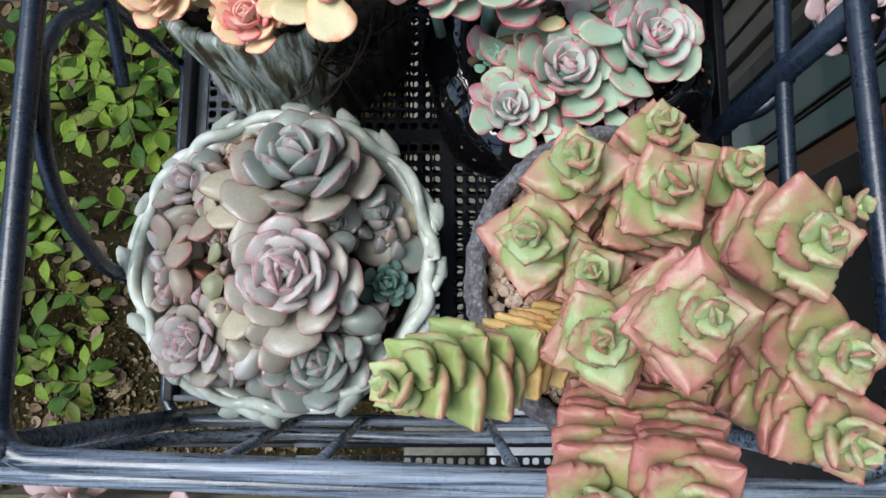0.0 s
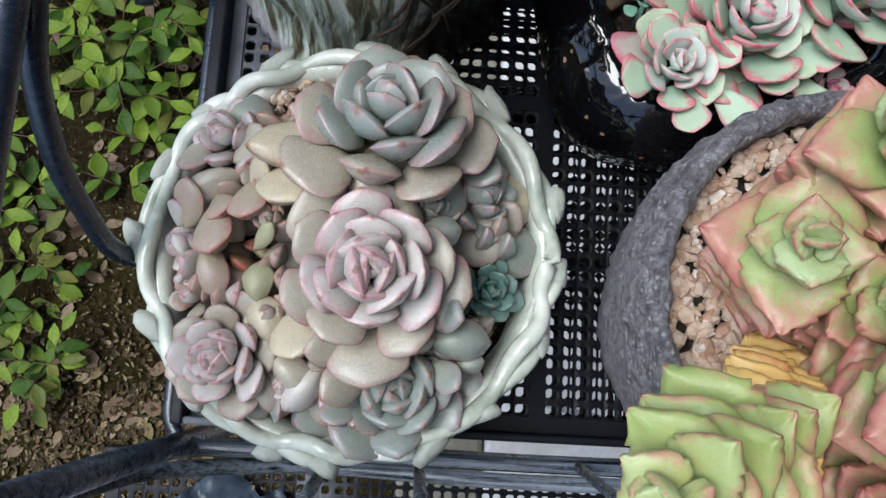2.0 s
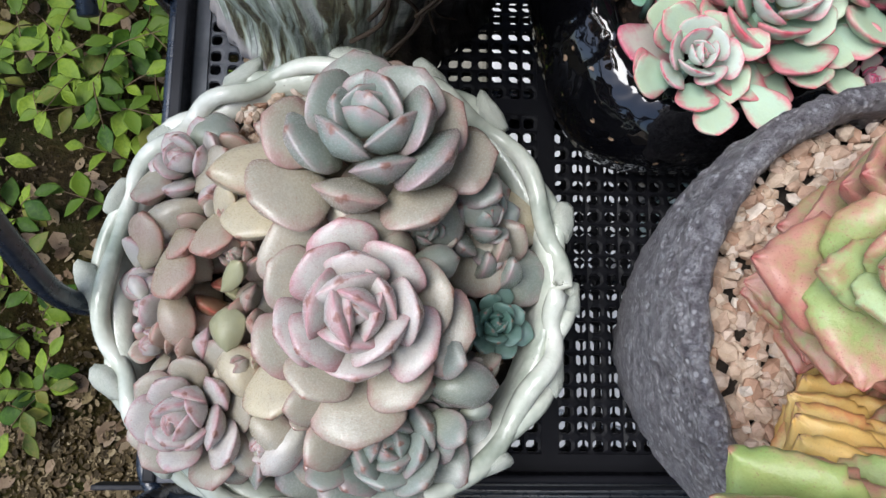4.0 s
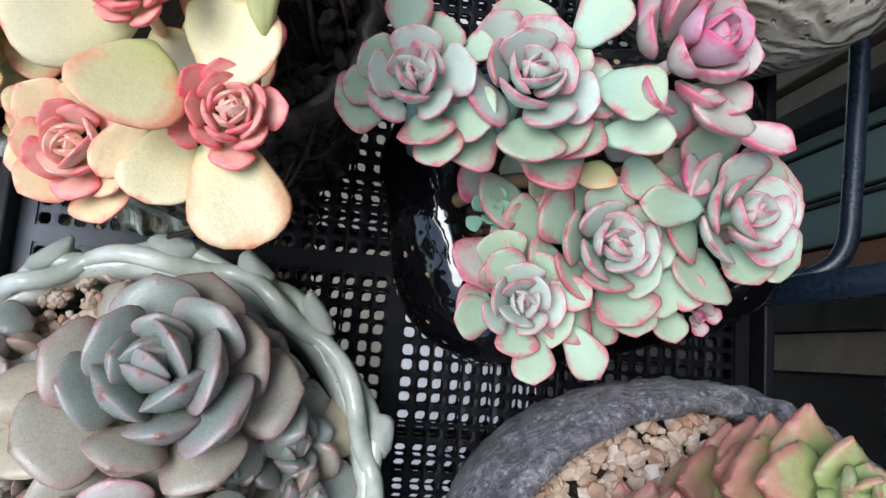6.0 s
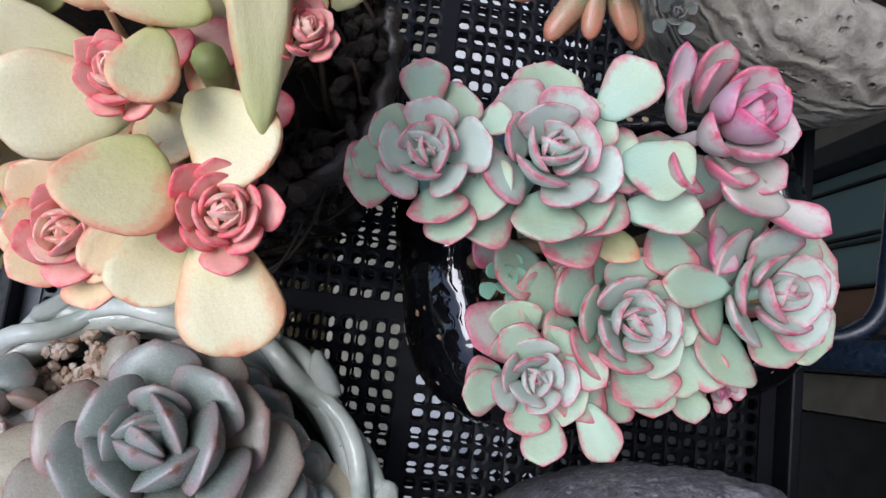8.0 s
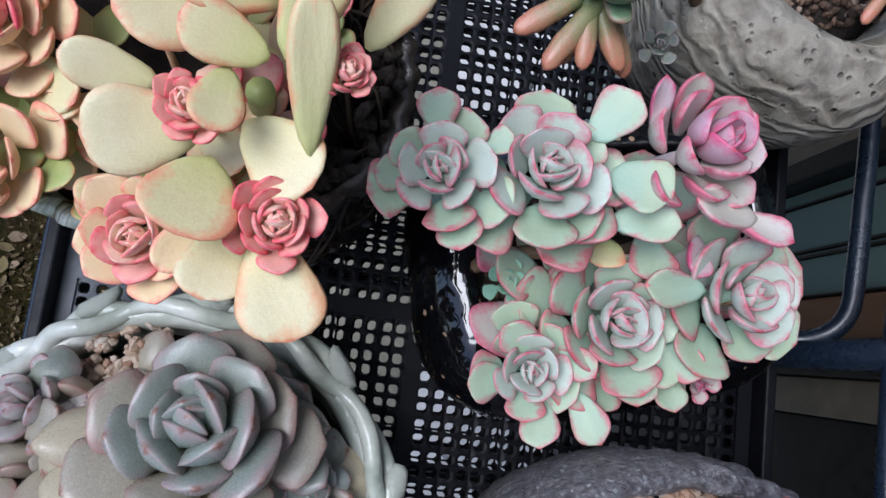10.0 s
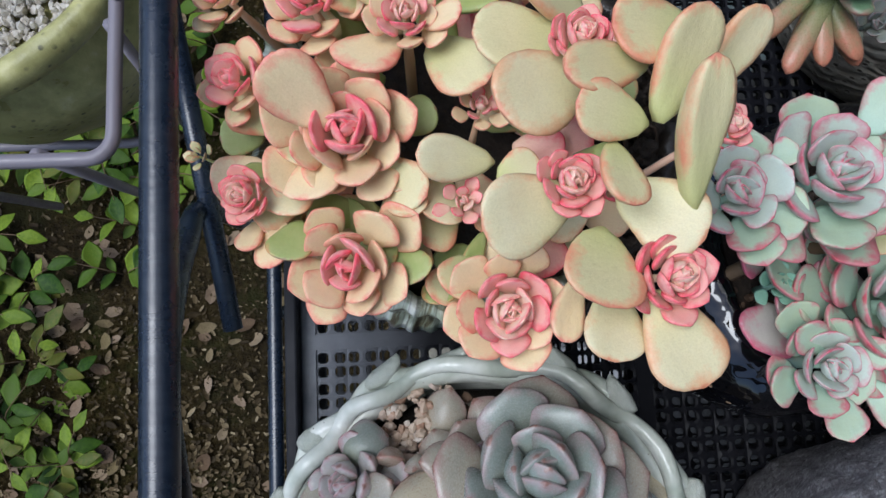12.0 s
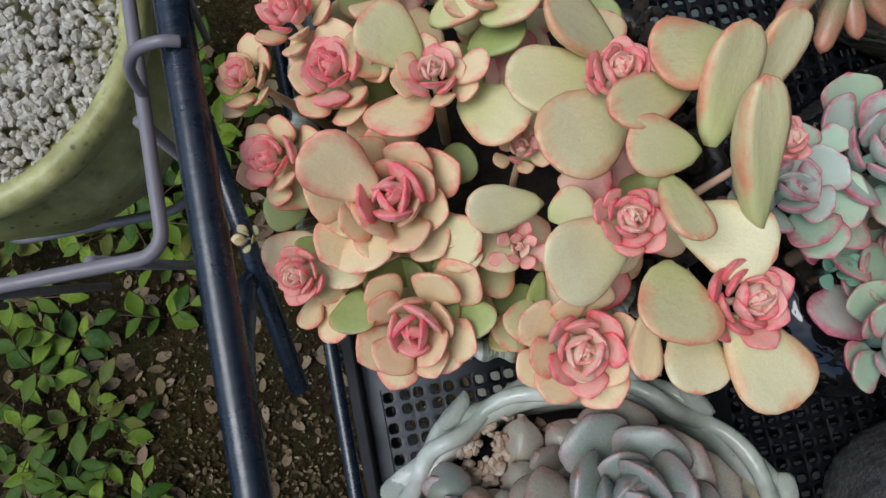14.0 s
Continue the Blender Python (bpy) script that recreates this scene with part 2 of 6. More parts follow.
CRASSULA_GOLD = leaf_material("yellowed_leaf", (0.70, 0.45, 0.13), (0.68, 0.42, 0.12), (0.60, 0.26, 0.10), 0.75, 1.15, (0.64, 0.47, 0.17), 0.45, (0.42, 0.22, 0.08))
FINGER = leaf_material("orange_finger_leaf", (0.15, 0.25, 0.10), (0.30, 0.25, 0.13), (0.48, 0.20, 0.13), 0.9, 1.2, (0.34, 0.22, 0.13), 0.30, tip=(0.52, 0.19, 0.12), root=(0.13, 0.23, 0.08))
FINGER_GREEN = leaf_material("dark_green_finger_leaf", (0.13, 0.23, 0.12), (0.17, 0.27, 0.15), (0.42, 0.20, 0.18), 0.55, 1.1, (0.15, 0.24, 0.13), 0.32)
PINK_PALE = leaf_material("pale_pink_leaf", (0.55, 0.38, 0.36), (0.56, 0.38, 0.37), (0.52, 0.26, 0.24), 0.8, 1.0, (0.50, 0.40, 0.39), 0.45)


def make_plastic(name, colour, rough, scale=300):
    m = Nodes(name)
    # only dust here, in random patches
    dust_or_skylight = m.map(m.noise(35, 5), 0.45, 0.75)
    fine = m.noise(scale, 3)
    m.set("Base Color", m.mix(m.math("MULTIPLY", dust_or_skylight, 0.12), colour, (0.10, 0.095, 0.09)))
    m.set("Roughness", m.map(fine, 0.3, 0.7, rough - 0.07, rough + 0.12))
    m.bump(fine, 0.15, 0.0004)
    return m.mat


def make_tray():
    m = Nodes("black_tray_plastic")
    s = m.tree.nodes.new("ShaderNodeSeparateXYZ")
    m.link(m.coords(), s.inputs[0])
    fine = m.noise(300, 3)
    # thin dust, plus open-sky light painted into the colour towards the left edge
    dust_or_skylight = m.math("MULTIPLY", m.map(m.noise(35, 5), 0.35, 0.65, 0.5, 1.0), m.math("MULTIPLY", m.map(s.outputs[0], -0.105, -0.160, 0.015, 0.75), m.map(s.outputs[0], -0.1715, -0.1705, 0.1, 1.0)))
    m.set("Base Color", m.mix(dust_or_skylight, (0.005, 0.005, 0.007), (0.20, 0.21, 0.23)))
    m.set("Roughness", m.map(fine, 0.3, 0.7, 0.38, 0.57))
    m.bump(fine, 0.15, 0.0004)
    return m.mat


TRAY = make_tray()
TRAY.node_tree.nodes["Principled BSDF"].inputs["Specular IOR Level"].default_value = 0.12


def make_coated():
    m = Nodes("navy_coated_steel")
    place = m.coords()
    s = m.tree.nodes.new("ShaderNodeSeparateXYZ")
    m.link(place, s.inputs[0])
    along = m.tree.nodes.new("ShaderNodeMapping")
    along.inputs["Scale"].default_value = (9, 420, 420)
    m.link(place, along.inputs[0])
    # lengthwise scuffs; towards the front they also paint in a pale sky reflection
    scuff_sheen = m.map(m.noise(1.0, 5, 0.7, where=along.outputs[0]), 0.38, 0.58)
    worn_or_sheen = m.math("MULTIPLY", scuff_sheen, m.map(s.outputs[1], -0.022, -0.036, 0.03, 0.80))
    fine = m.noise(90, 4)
    m.set("Base Color", m.mix(worn_or_sheen, (0.005, 0.011, 0.023), (0.30, 0.35, 0.42)))
    m.set("Roughness", m.map(fine, 0.3, 0.7, 0.20, 0.36))
    m.bump(m.math("ADD", fine, m.math("MULTIPLY", scuff_sheen, 0.4)), 0.15, 0.0006)
    return m.mat


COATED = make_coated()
COATED.node_tree.nodes["Principled BSDF"].inputs["Specular IOR Level"].default_value = 0.62
GREY_WIRE = make_plastic("grey_coated_wire", (0.20, 0.18, 0.20), 0.40)


def make_white_glaze():
    m = Nodes("celadon_white_glaze")
    pool = m.noise(30, 4)
    base = m.ramp(pool, [(0.32, (0.27, 0.31, 0.25)), (0.50, (0.50, 0.53, 0.45)), (0.66, (0.70, 0.71, 0.64))])
    pits = m.map(m.voronoi(210), 0.10, 0.05)
    m.set("Base Color", m.mix(m.math("MULTIPLY", pits, m.map(m.noise(60), 0.5, 0.6)), base, (0.12, 0.10, 0.08)))
    m.set("Roughness", m.map(m.noise(200), 0.3, 0.7, 0.08, 0.24))
    m.bump(m.noise(85, 4), 0.5, 0.0022)
    return m.mat


def make_stone():
    m = Nodes("dark_rough_stoneware")
    grit, big = m.noise(260, 6, 0.75), m.noise(40, 4)
    base = m.ramp(grit, [(0.3, (0.07, 0.062, 0.068)), (0.48, (0.25, 0.23, 0.24)), (0.68, (0.58, 0.565, 0.57))])
    base = m.mix(m.map(big, 0.4, 0.7, 0, 0.35), base, (0.19, 0.172, 0.182))
    specks = m.math("MULTIPLY", m.map(m.voronoi(360), 0.34, 0.20), m.map(m.noise(110), 0.40, 0.50))
    m.set("Base Color", m.mix(m.math("MULTIPLY", specks, 0.9), base, (0.60, 0.59, 0.60)))
    m.set("Roughness", m.map(grit, 0.3, 0.7, 0.30, 0.65))
    m.bump(m.math("ADD", m.math("ADD", grit, m.noise(120, 3)), m.math("MULTIPLY", big, 1.5)), 1.0, 0.008)
    return m.mat


def make_black_glaze():
    m = Nodes("glossy_black_glaze")
    chips = m.math("MULTIPLY", m.map(m.voronoi(150), 0.22, 0.17), m.map(m.noise(70), 0.52, 0.57))
    m.set("Base Color", m.mix(chips, (0.003, 0.003, 0.004), (0.40, 0.27, 0.17)))
    m.set("Roughness", m.map(m.noise(150), 0.3, 0.7, 0.03, 0.08))
    m.set("IOR", 1.7)
    m.bump(m.noise(60, 2), 0.5, 0.004)
    return m.mat


def make_striped():
    m = Nodes("grey_green_striped_glaze")
    place = m.coords()
    s = m.tree.nodes.new("ShaderNodeSeparateXYZ")
    m.link(place, s.inputs[0])
    ang = m.math("ARCTAN2", s.outputs[1], s.outputs[0])
    comb = m.tree.nodes.new("ShaderNodeCombineXYZ")
    m.link(m.math("ADD", m.math("ADD", m.math("MULTIPLY", ang, 11.0), m.math("MULTIPLY", s.outputs[2], -14.0)), m.map(m.noise(16, 3), 0, 1, -1.2, 1.2)), comb.inputs[0])
    m.link(m.math("MULTIPLY", s.outputs[2], 16.0), comb.inputs[1])
    wave = m.noise(1.0, 3, 0.6, where=comb.outputs[0])
    base = m.ramp(wave, [(0.41, (0.10, 0.08, 0.045)), (0.45, (0.25, 0.23, 0.13)), (0.48, (0.42, 0.46, 0.33)), (0.54, (0.62, 0.67, 0.55)), (0.60, (0.84, 0.85, 0.75))])
    thin = m.tree.nodes.new("ShaderNodeCombineXYZ")
    m.link(m.math("ADD", m.math("MULTIPLY", ang, 44.0), m.math("MULTIPLY", s.outputs[2], -41.0)), thin.inputs[0])
    m.link(m.math("MULTIPLY", s.outputs[2], 12.0), thin.inputs[1])
    base = m.mix(m.map(m.noise(1.0, 2, where=thin.outputs[0]), 0.45, 0.36, 0, 0.65), base, (0.09, 0.075, 0.045))
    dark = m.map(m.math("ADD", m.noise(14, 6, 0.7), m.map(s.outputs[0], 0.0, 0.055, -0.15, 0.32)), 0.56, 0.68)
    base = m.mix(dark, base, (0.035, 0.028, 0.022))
    m.set("Base Color", m.mix(m.map(m.math("ADD", m.math("ADD", s.outputs[2], m.map(s.outputs[0], -0.055, -0.005, -0.012, 0.03)), m.map(m.noise(40), 0.3, 0.7, -0.008, 0.008)), 0.022, 0.012), base, (0.52, 0.47, 0.43)))
    m.set("Roughness", m.map(m.noise(150), 0.3, 0.7, 0.25, 0.5))
    m.bump(m.math("ADD", wave, m.noise(200)), 0.5, 0.002)
    return m.mat


def make_driftwood():
    m = Nodes("carved_driftwood_clay")
    place = m.coords()
    warp = m.tree.nodes.new("ShaderNodeVectorMath")
    warp.operation = "MULTIPLY_ADD"
    m.link(m.noise(14, 3, where=place, out="Color"), warp.inputs[0])
    warp.inputs[1].default_value = (0.09, 0.09, 0.09)
    m.link(place, warp.inputs[2])
    w = m.tree.nodes.new("ShaderNodeTexWave")
    w.bands_direction = "Z"
    w.inputs["Scale"].default_value, w.inputs["Distortion"].default_value, w.inputs["Detail"].default_value = 30, 7.0, 7
    m.link(warp.outputs[0], w.inputs["Vector"])
    grain = w.outputs["Fac"]
    base = m.ramp(grain, [(0.1, (0.17, 0.148, 0.112)), (0.5, (0.25, 0.22, 0.17)), (0.9, (0.32, 0.29, 0.225))])
    pits = m.map(m.voronoi(160), 0.22, 0.1)
    base = m.mix(m.map(m.noise(22, 6, 0.7), 0.42, 0.66, 0, 0.75), base, (0.46, 0.43, 0.36))
    base = m.mix(m.map(m.noise(35, 5, 0.7), 0.54, 0.70, 0, 0.7), base, (0.11, 0.09, 0.07))
    base = m.mix(m.math("MULTIPLY", pits, m.map(m.noise(30), 0.45, 0.6)), base, (0.07, 0.055, 0.04))
    m.set("Base Color", base)
    m.set("Roughness", 0.75)
    m.bump(m.math("SUBTRACT", m.math("ADD", m.math("MULTIPLY", grain, 0.6), m.noise(90, 7, 0.75)), pits), 0.7, 0.0036)
    return m.mat


def make_olive_glaze():
    m = Nodes("olive_yellow_glaze")
    n, big = m.noise(90, 5), m.noise(18, 3)
    base = m.ramp(n, [(0.3, (0.27, 0.255, 0.095)), (0.6, (0.46, 0.44, 0.18)), (0.8, (0.60, 0.58, 0.32))])
    base = m.mix(m.map(big, 0.5, 0.7), base, (0.20, 0.195, 0.07))
    moss = m.math("MULTIPLY", m.map(m.voronoi(240), 0.32, 0.18), m.map(m.noise(34, 3), 0.52, 0.60))
    base = m.mix(m.math("MULTIPLY", moss, 0.9), base, (0.03, 0.032, 0.018))
    m.set("Base Color", base)
    m.set("Roughness", m.map(n, 0.3, 0.7, 0.25, 0.5))
    m.bump(n, 0.4, 0.002)
    return m.mat


def make_pebbles(name, stops):
    m = Nodes(name)
    base = m.ramp(m.island(), stops)
    n = m.noise(320, 4)
    m.set("Base Color", m.mix(1.0, base, m.ramp(n, [(0.25, (0.65, 0.62, 0.6)), (0.7, (1, 1, 1))]), "MULTIPLY"))
    m.set("Roughness", 0.8)
    m.set("Specular IOR Level", 0.2)
    m.bump(n, 0.6, 0.0012)
    return m.mat


PEACH_GRIT = make_pebbles("peach_grit", [(0.0, (0.56, 0.42, 0.31)), (0.4, (0.64, 0.53, 0.42)), (0.72, (0.46, 0.28, 0.19)), (1.0, (0.74, 0.67, 0.58))])
GREY_GRIT = make_pebbles("grey_white_grit", [(0.0, (0.38, 0.36, 0.31)), (0.4, (0.62, 0.59, 0.52)), (0.75, (0.50, 0.45, 0.37)), (1.0, (0.74, 0.71, 0.63))])
BROWN_GRIT = make_pebbles("brown_grit", [(0.0, (0.06, 0.04, 0.03)), (0.5, (0.14, 0.09, 0.06)), (0.8, (0.25, 0.16, 0.11)), (1.0, (0.36, 0.28, 0.22))])


def make_soil():
    m = Nodes("dark_potting_soil")
    n = m.noise(180, 8, 0.7)
    m.set("Base Color", m.ramp(n, [(0.3, (0.015, 0.011, 0.008)), (0.6, (0.05, 0.035, 0.024)), (0.8, (0.12, 0.085, 0.06))]))
    m.set("Roughness", 0.95)
    m.bump(n, 0.9, 0.006)
    return m.mat


def make_ground():
    m = Nodes("mossy_garden_soil")
    big, mid, fine = m.noise(1.6, 5), m.noise(9, 6, 0.65), m.noise(70, 6, 0.7)
    base = m.ramp(fine, [(0.3, (0.010, 0.007, 0.002)), (0.50, (0.036, 0.025, 0.007)), (0.68, (0.10, 0.072, 0.025))])
    base = m.mix(m.map(mid, 0.48, 0.64, 0, 0.8), base, (0.034, 0.038, 0.009))
    base = m.mix(m.map(big, 0.5, 0.7, 0, 0.6), base, (0.04, 0.031, 0.02))
    m.set("Base Color", base)
    m.set("Roughness", 0.95)
    m.set("Specular IOR Level", 0.08)
    m.bump(m.math("ADD", fine, mid), 1.0, 0.03)
    return m.mat


def make_concrete(name, low, high, stain):
    m = Nodes(name)
    n, fine = m.noise(5, 5), m.noise(90, 6, 0.7)
    m.set("Base Color", m.mix(m.map(n, 0.4, 0.65, 0, 0.7), m.ramp(fine, [(0.3, low), (0.7, high)]), stain))
    m.set("Roughness", 0.85)
    m.bump(fine, 0.4, 0.003)
    return m.mat


def make_weed(name, a, b, c):
    m = Nodes(name)
    n = m.noise(7, 4)
    base = m.mix(m.random(), a, b)
    base = m.mix(m.map(n, 0.45, 0.75, 0, 0.6), base, c)
    m.set("Base Color", base)
    m.set("Roughness", 0.5)
    m.set("Specular IOR Level", 0.13)
    m.bump(n, 0.3, 0.003)
    return m.mat


WHITE_GLAZE, STONE, BLACK_GLAZE, STRIPED, DRIFT, OLIVE = make_white_glaze(), make_stone(), make_black_glaze(), make_striped(), make_driftwood(), make_olive_glaze()
SOIL, GROUND, CONCRETE = make_soil(), make_ground(), make_concrete("pale_concrete", (0.44, 0.435, 0.42), (0.60, 0.595, 0.58), (0.40, 0.385, 0.35))
KERB = make_concrete("stained_kerb_concrete", (0.13, 0.12, 0.09), (0.24, 0.22, 0.17), (0.10, 0.095, 0.065))
WEED = make_weed("green_weed_leaf", (0.018, 0.050, 0.006), (0.165, 0.235, 0.022), (0.060, 0.120, 0.010))
WEED_YELLOW = make_weed("yellowing_weed_leaf", (0.12, 0.13, 0.020), (0.07, 0.10, 0.018), (0.15, 0.12, 0.03))
LITTER = make_pebbles("dry_leaf_litter", [(0.0, (0.030, 0.021, 0.009)), (0.45, (0.065, 0.046, 0.020)), (0.75, (0.13, 0.095, 0.045)), (1.0, (0.30, 0.24, 0.14))])
PALE_LITTER = make_pebbles("pale_dry_leaf", [(0.0, (0.11, 0.07, 0.038)), (0.4, (0.19, 0.13, 0.08)), (0.75, (0.28, 0.21, 0.14)), (1.0, (0.15, 0.12, 0.045))])
STEM = make_weed("brown_stem", (0.14, 0.09, 0.05), (0.10, 0.07, 0.04), (0.18, 0.13, 0.08))
ROOTS = make_weed("dark_dry_roots", (0.03, 0.022, 0.016), (0.05, 0.035, 0.025), (0.06, 0.045, 0.03))


def make_paint(name, colour, rough=0.5, grain=(1, 1, 1), metal=0.0):
    m = Nodes(name)
    place = m.tree.nodes.new("ShaderNodeMapping")
    place.inputs["Scale"].default_value = grain
    m.link(m.coords(), place.inputs[0])
    n, big = m.noise(60, 5, where=place.outputs[0]), m.noise(4, 4, where=place.outputs[0])
    dull = tuple(0.6 * c for c in colour)
    m.set("Base Color", m.mix(m.map(big, 0.4, 0.7, 0, 0.7), m.mix(m.map(n, 0.35, 0.7), dull, colour), dull))
    m.set("Roughness", m.map(n, 0.3, 0.7, rough - 0.1, rough + 0.1))
    m.set("Metallic", metal)
    m.set("Specular IOR Level", 0.2)
    m.bump(n, 0.2, 0.001)
    return m.mat


DARK_FRAME = make_paint("black_window_frame", (0.008, 0.008, 0.008), 0.4)
WOOD_BAND = make_paint("brown_wood_panel", (0.095, 0.050, 0.028), 0.6, (30, 30, 1.5))
TAN_BAND = make_paint("tan_aluminium", (0.085, 0.073, 0.054), 0.5)
RENDER_WALL = make_paint("dark_tile_wall", (0.035, 0.033, 0.030), 0.6)
_g = Nodes("teal_window_glass")
_g.set("Base Color", (0.060, 0.088, 0.084, 1))
_g.set("Roughness", _g.map(_g.noise(8), 0.3, 0.7, 0.04, 0.09))
_g.set("Specular IOR Level", 0.22)
GLASS = _g.mat

# ---- leaf shapes ----
def eased(rows, v):
    for (a, p), (b, q) in zip(rows, rows[1:]):
        if v <= b:
            t = (v - a) / (b - a)
            return p + (q - p) * t * t * (3 - 2 * t) if abs(q - p) > 0.5 else p + (q - p) * t
    return rows[-1][1]


SHAPES = {
    # outline rows of (along, half width), half width, upper and lower half thickness, cup, bend
    "plump": ([(0, 0.12), (0.05, 0.42), (0.2, 0.70), (0.40, 0.93), (0.56, 1.0), (0.68, 0.97), (0.79, 0.82), (0.87, 0.60), (0.93, 0.36), (0.97, 0.15), (1, 0.015)], 0.43, 0.17, 0.32, 0.05, 0.18),
    "spoon": ([(0, 0.12), (0.05, 0.40), (0.25, 0.66), (0.52, 0.93), (0.70, 1.0), (0.84, 0.82), (0.92, 0.50), (0.97, 0.18), (1, 0.03)], 0.48, 0.085, 0.17, 0.30, 0.20),
    "round": ([(0, 0.12), (0.05, 0.38), (0.25, 0.68), (0.52, 0.95), (0.70, 1.0), (0.85, 0.86), (0.945, 0.58), (0.985, 0.28), (1, 0.05)], 0.45, 0.09, 0.17, 0.14, 0.14),
    "wedge": ([(0, 0.74), (0.10, 0.90), (0.24, 1.0), (0.40, 0.97), (0.56, 0.82), (0.70, 0.60), (0.82, 0.38), (0.91, 0.19), (0.97, 0.07), (1, 0.012)], 0.56, 0.15, 0.22, 0.03, 0.07),
    "petal": ([(0, 0.12), (0.05, 0.40), (0.28, 0.74), (0.54, 1.0), (0.70, 0.90), (0.84, 0.62), (0.94, 0.30), (1, 0.03)], 0.42, 0.09, 0.17, 0.20, 0.18),
    "finger": ([(0, 0.50), (0.2, 0.85), (0.7, 1.0), (0.9, 0.78), (0.97, 0.45), (1, 0.10)], 0.15, 0.13, 0.15, 0.0, 0.10),
    "pointed": ([(0, 0.14), (0.2, 0.6), (0.45, 1.0), (0.7, 0.78), (0.88, 0.36), (1, 0.02)], 0.27, 0.008, 0.008, 0.35, -0.12),
}
THICK = [(0, 0.55), (0.3, 0.95), (0.5, 1.0), (0.72, 0.88), (0.88, 0.62), (0.96, 0.34), (1, 0.06)]
LEAVES = {}


def leaf_mesh(shape, age, which, material):
    """One of a few leaf meshes, 1 long along x with its upper side to z, made once for each use."""
    key = (shape, age, which, material.name)
    if key in LEAVES:
        return LEAVES[key]
    outline, half, up, down, cup, bend = SHAPES[shape]
    r = random.Random(age * 17 + which * 101 + len(shape))
    rings, sides = {"pointed": (9, 8), "wedge": (18, 20)}.get(shape, (13, 16))
    twist, lean, wide = r.uniform(-0.10, 0.10), r.uniform(-0.07, 0.07), r.uniform(0.92, 1.08)
    dent = r.uniform(0.0, 0.03)
    verts, cols, faces = [], [], []
    for i in range(rings):
        v = i / (rings - 1)
        v = 1 - (1 - v) ** 1.25
        w, th = half * wide * eased(outline, v), eased(THICK, v)
        for k in range(sides):
            a = 2 * math.pi * k / sides
            c, s = math.cos(a), math.sin(a)
            c = math.copysign(abs(c) ** 0.9, c)
            y = w * c
            z = (up if s > 0 else down) * th * s
            if shape == "plump":
                z = up * th * (1 - abs(c) ** 2.6) if s > 0 else -down * th * (1 - abs(c) ** 1.8)
            z += cup * half * (y / half) ** 2 + bend * v * v + twist * y * v - dent * math.exp(-((y / half) ** 2) * 6) * math.sin(math.pi * v)
            y += lean * v * v + 0.012 * noise.noise(Vector((v * 5, c * 2, which * 7 + age)))
            z += 0.010 * noise.noise(Vector((v * 4, c * 2 + 9, which * 5 + age)))
            if shape == "wedge":
                ragged = abs(c) ** 3 * noise.noise(Vector((v * 13, math.copysign(3, c), which * 9 + age)))
                y += 0.075 * ragged
                z += 0.075 * ragged + 0.07 * noise.noise(Vector((v * 2.5, c * 1.5, which * 4 + age + 50)))
            verts.append((v, y, z))
            side = abs(c) ** {"plump": 2.0, "wedge": 1.3}.get(shape, 1.5) * min(1.0, v / 0.35)
            tip = max(0.0, (v - 0.72) / 0.28)
            cols += [min(1.0, max(side, tip)), v, (0.0, 0.5, 1.0)[age], 1.0]
    for i in range(rings - 1):
        for k in range(sides):
            m = (k + 1) % sides
            faces.append((i * sides + k, i * sides + m, (i + 1) * sides + m, (i + 1) * sides + k))
    faces += [tuple(range(sides))[::-1], tuple(range((rings - 1) * sides, rings * sides))]
    me = mesh_of("leaf", verts, faces)
    me.attributes.new("leaf", "FLOAT_COLOR", "POINT").data.foreach_set("color", cols)
    me.materials.append(material)
    LEAVES[key] = me
    return me


def leaf_pose(base, along, up, length, width=1.0):
    x = Vector(along).normalized()
    z = Vector(up) - x * Vector(up).dot(x)
    z = z.normalized() if z.length > 1e-4 else x.orthogonal().normalized()
    y = z.cross(x)
    m = Matrix((x, y, z)).transposed().to_4x4()
    return Matrix.Translation(base) @ m @ Matrix.Diagonal((length, length * width, length, 1))


def put_leaf(parent, shape, age, material, base, along, up, length, width=1.0, label=""):
    me = leaf_mesh(shape, age, rnd.randrange(3), material)
    return part("leaf", me, None, parent, label, leaf_pose(base, along, up, length, width))


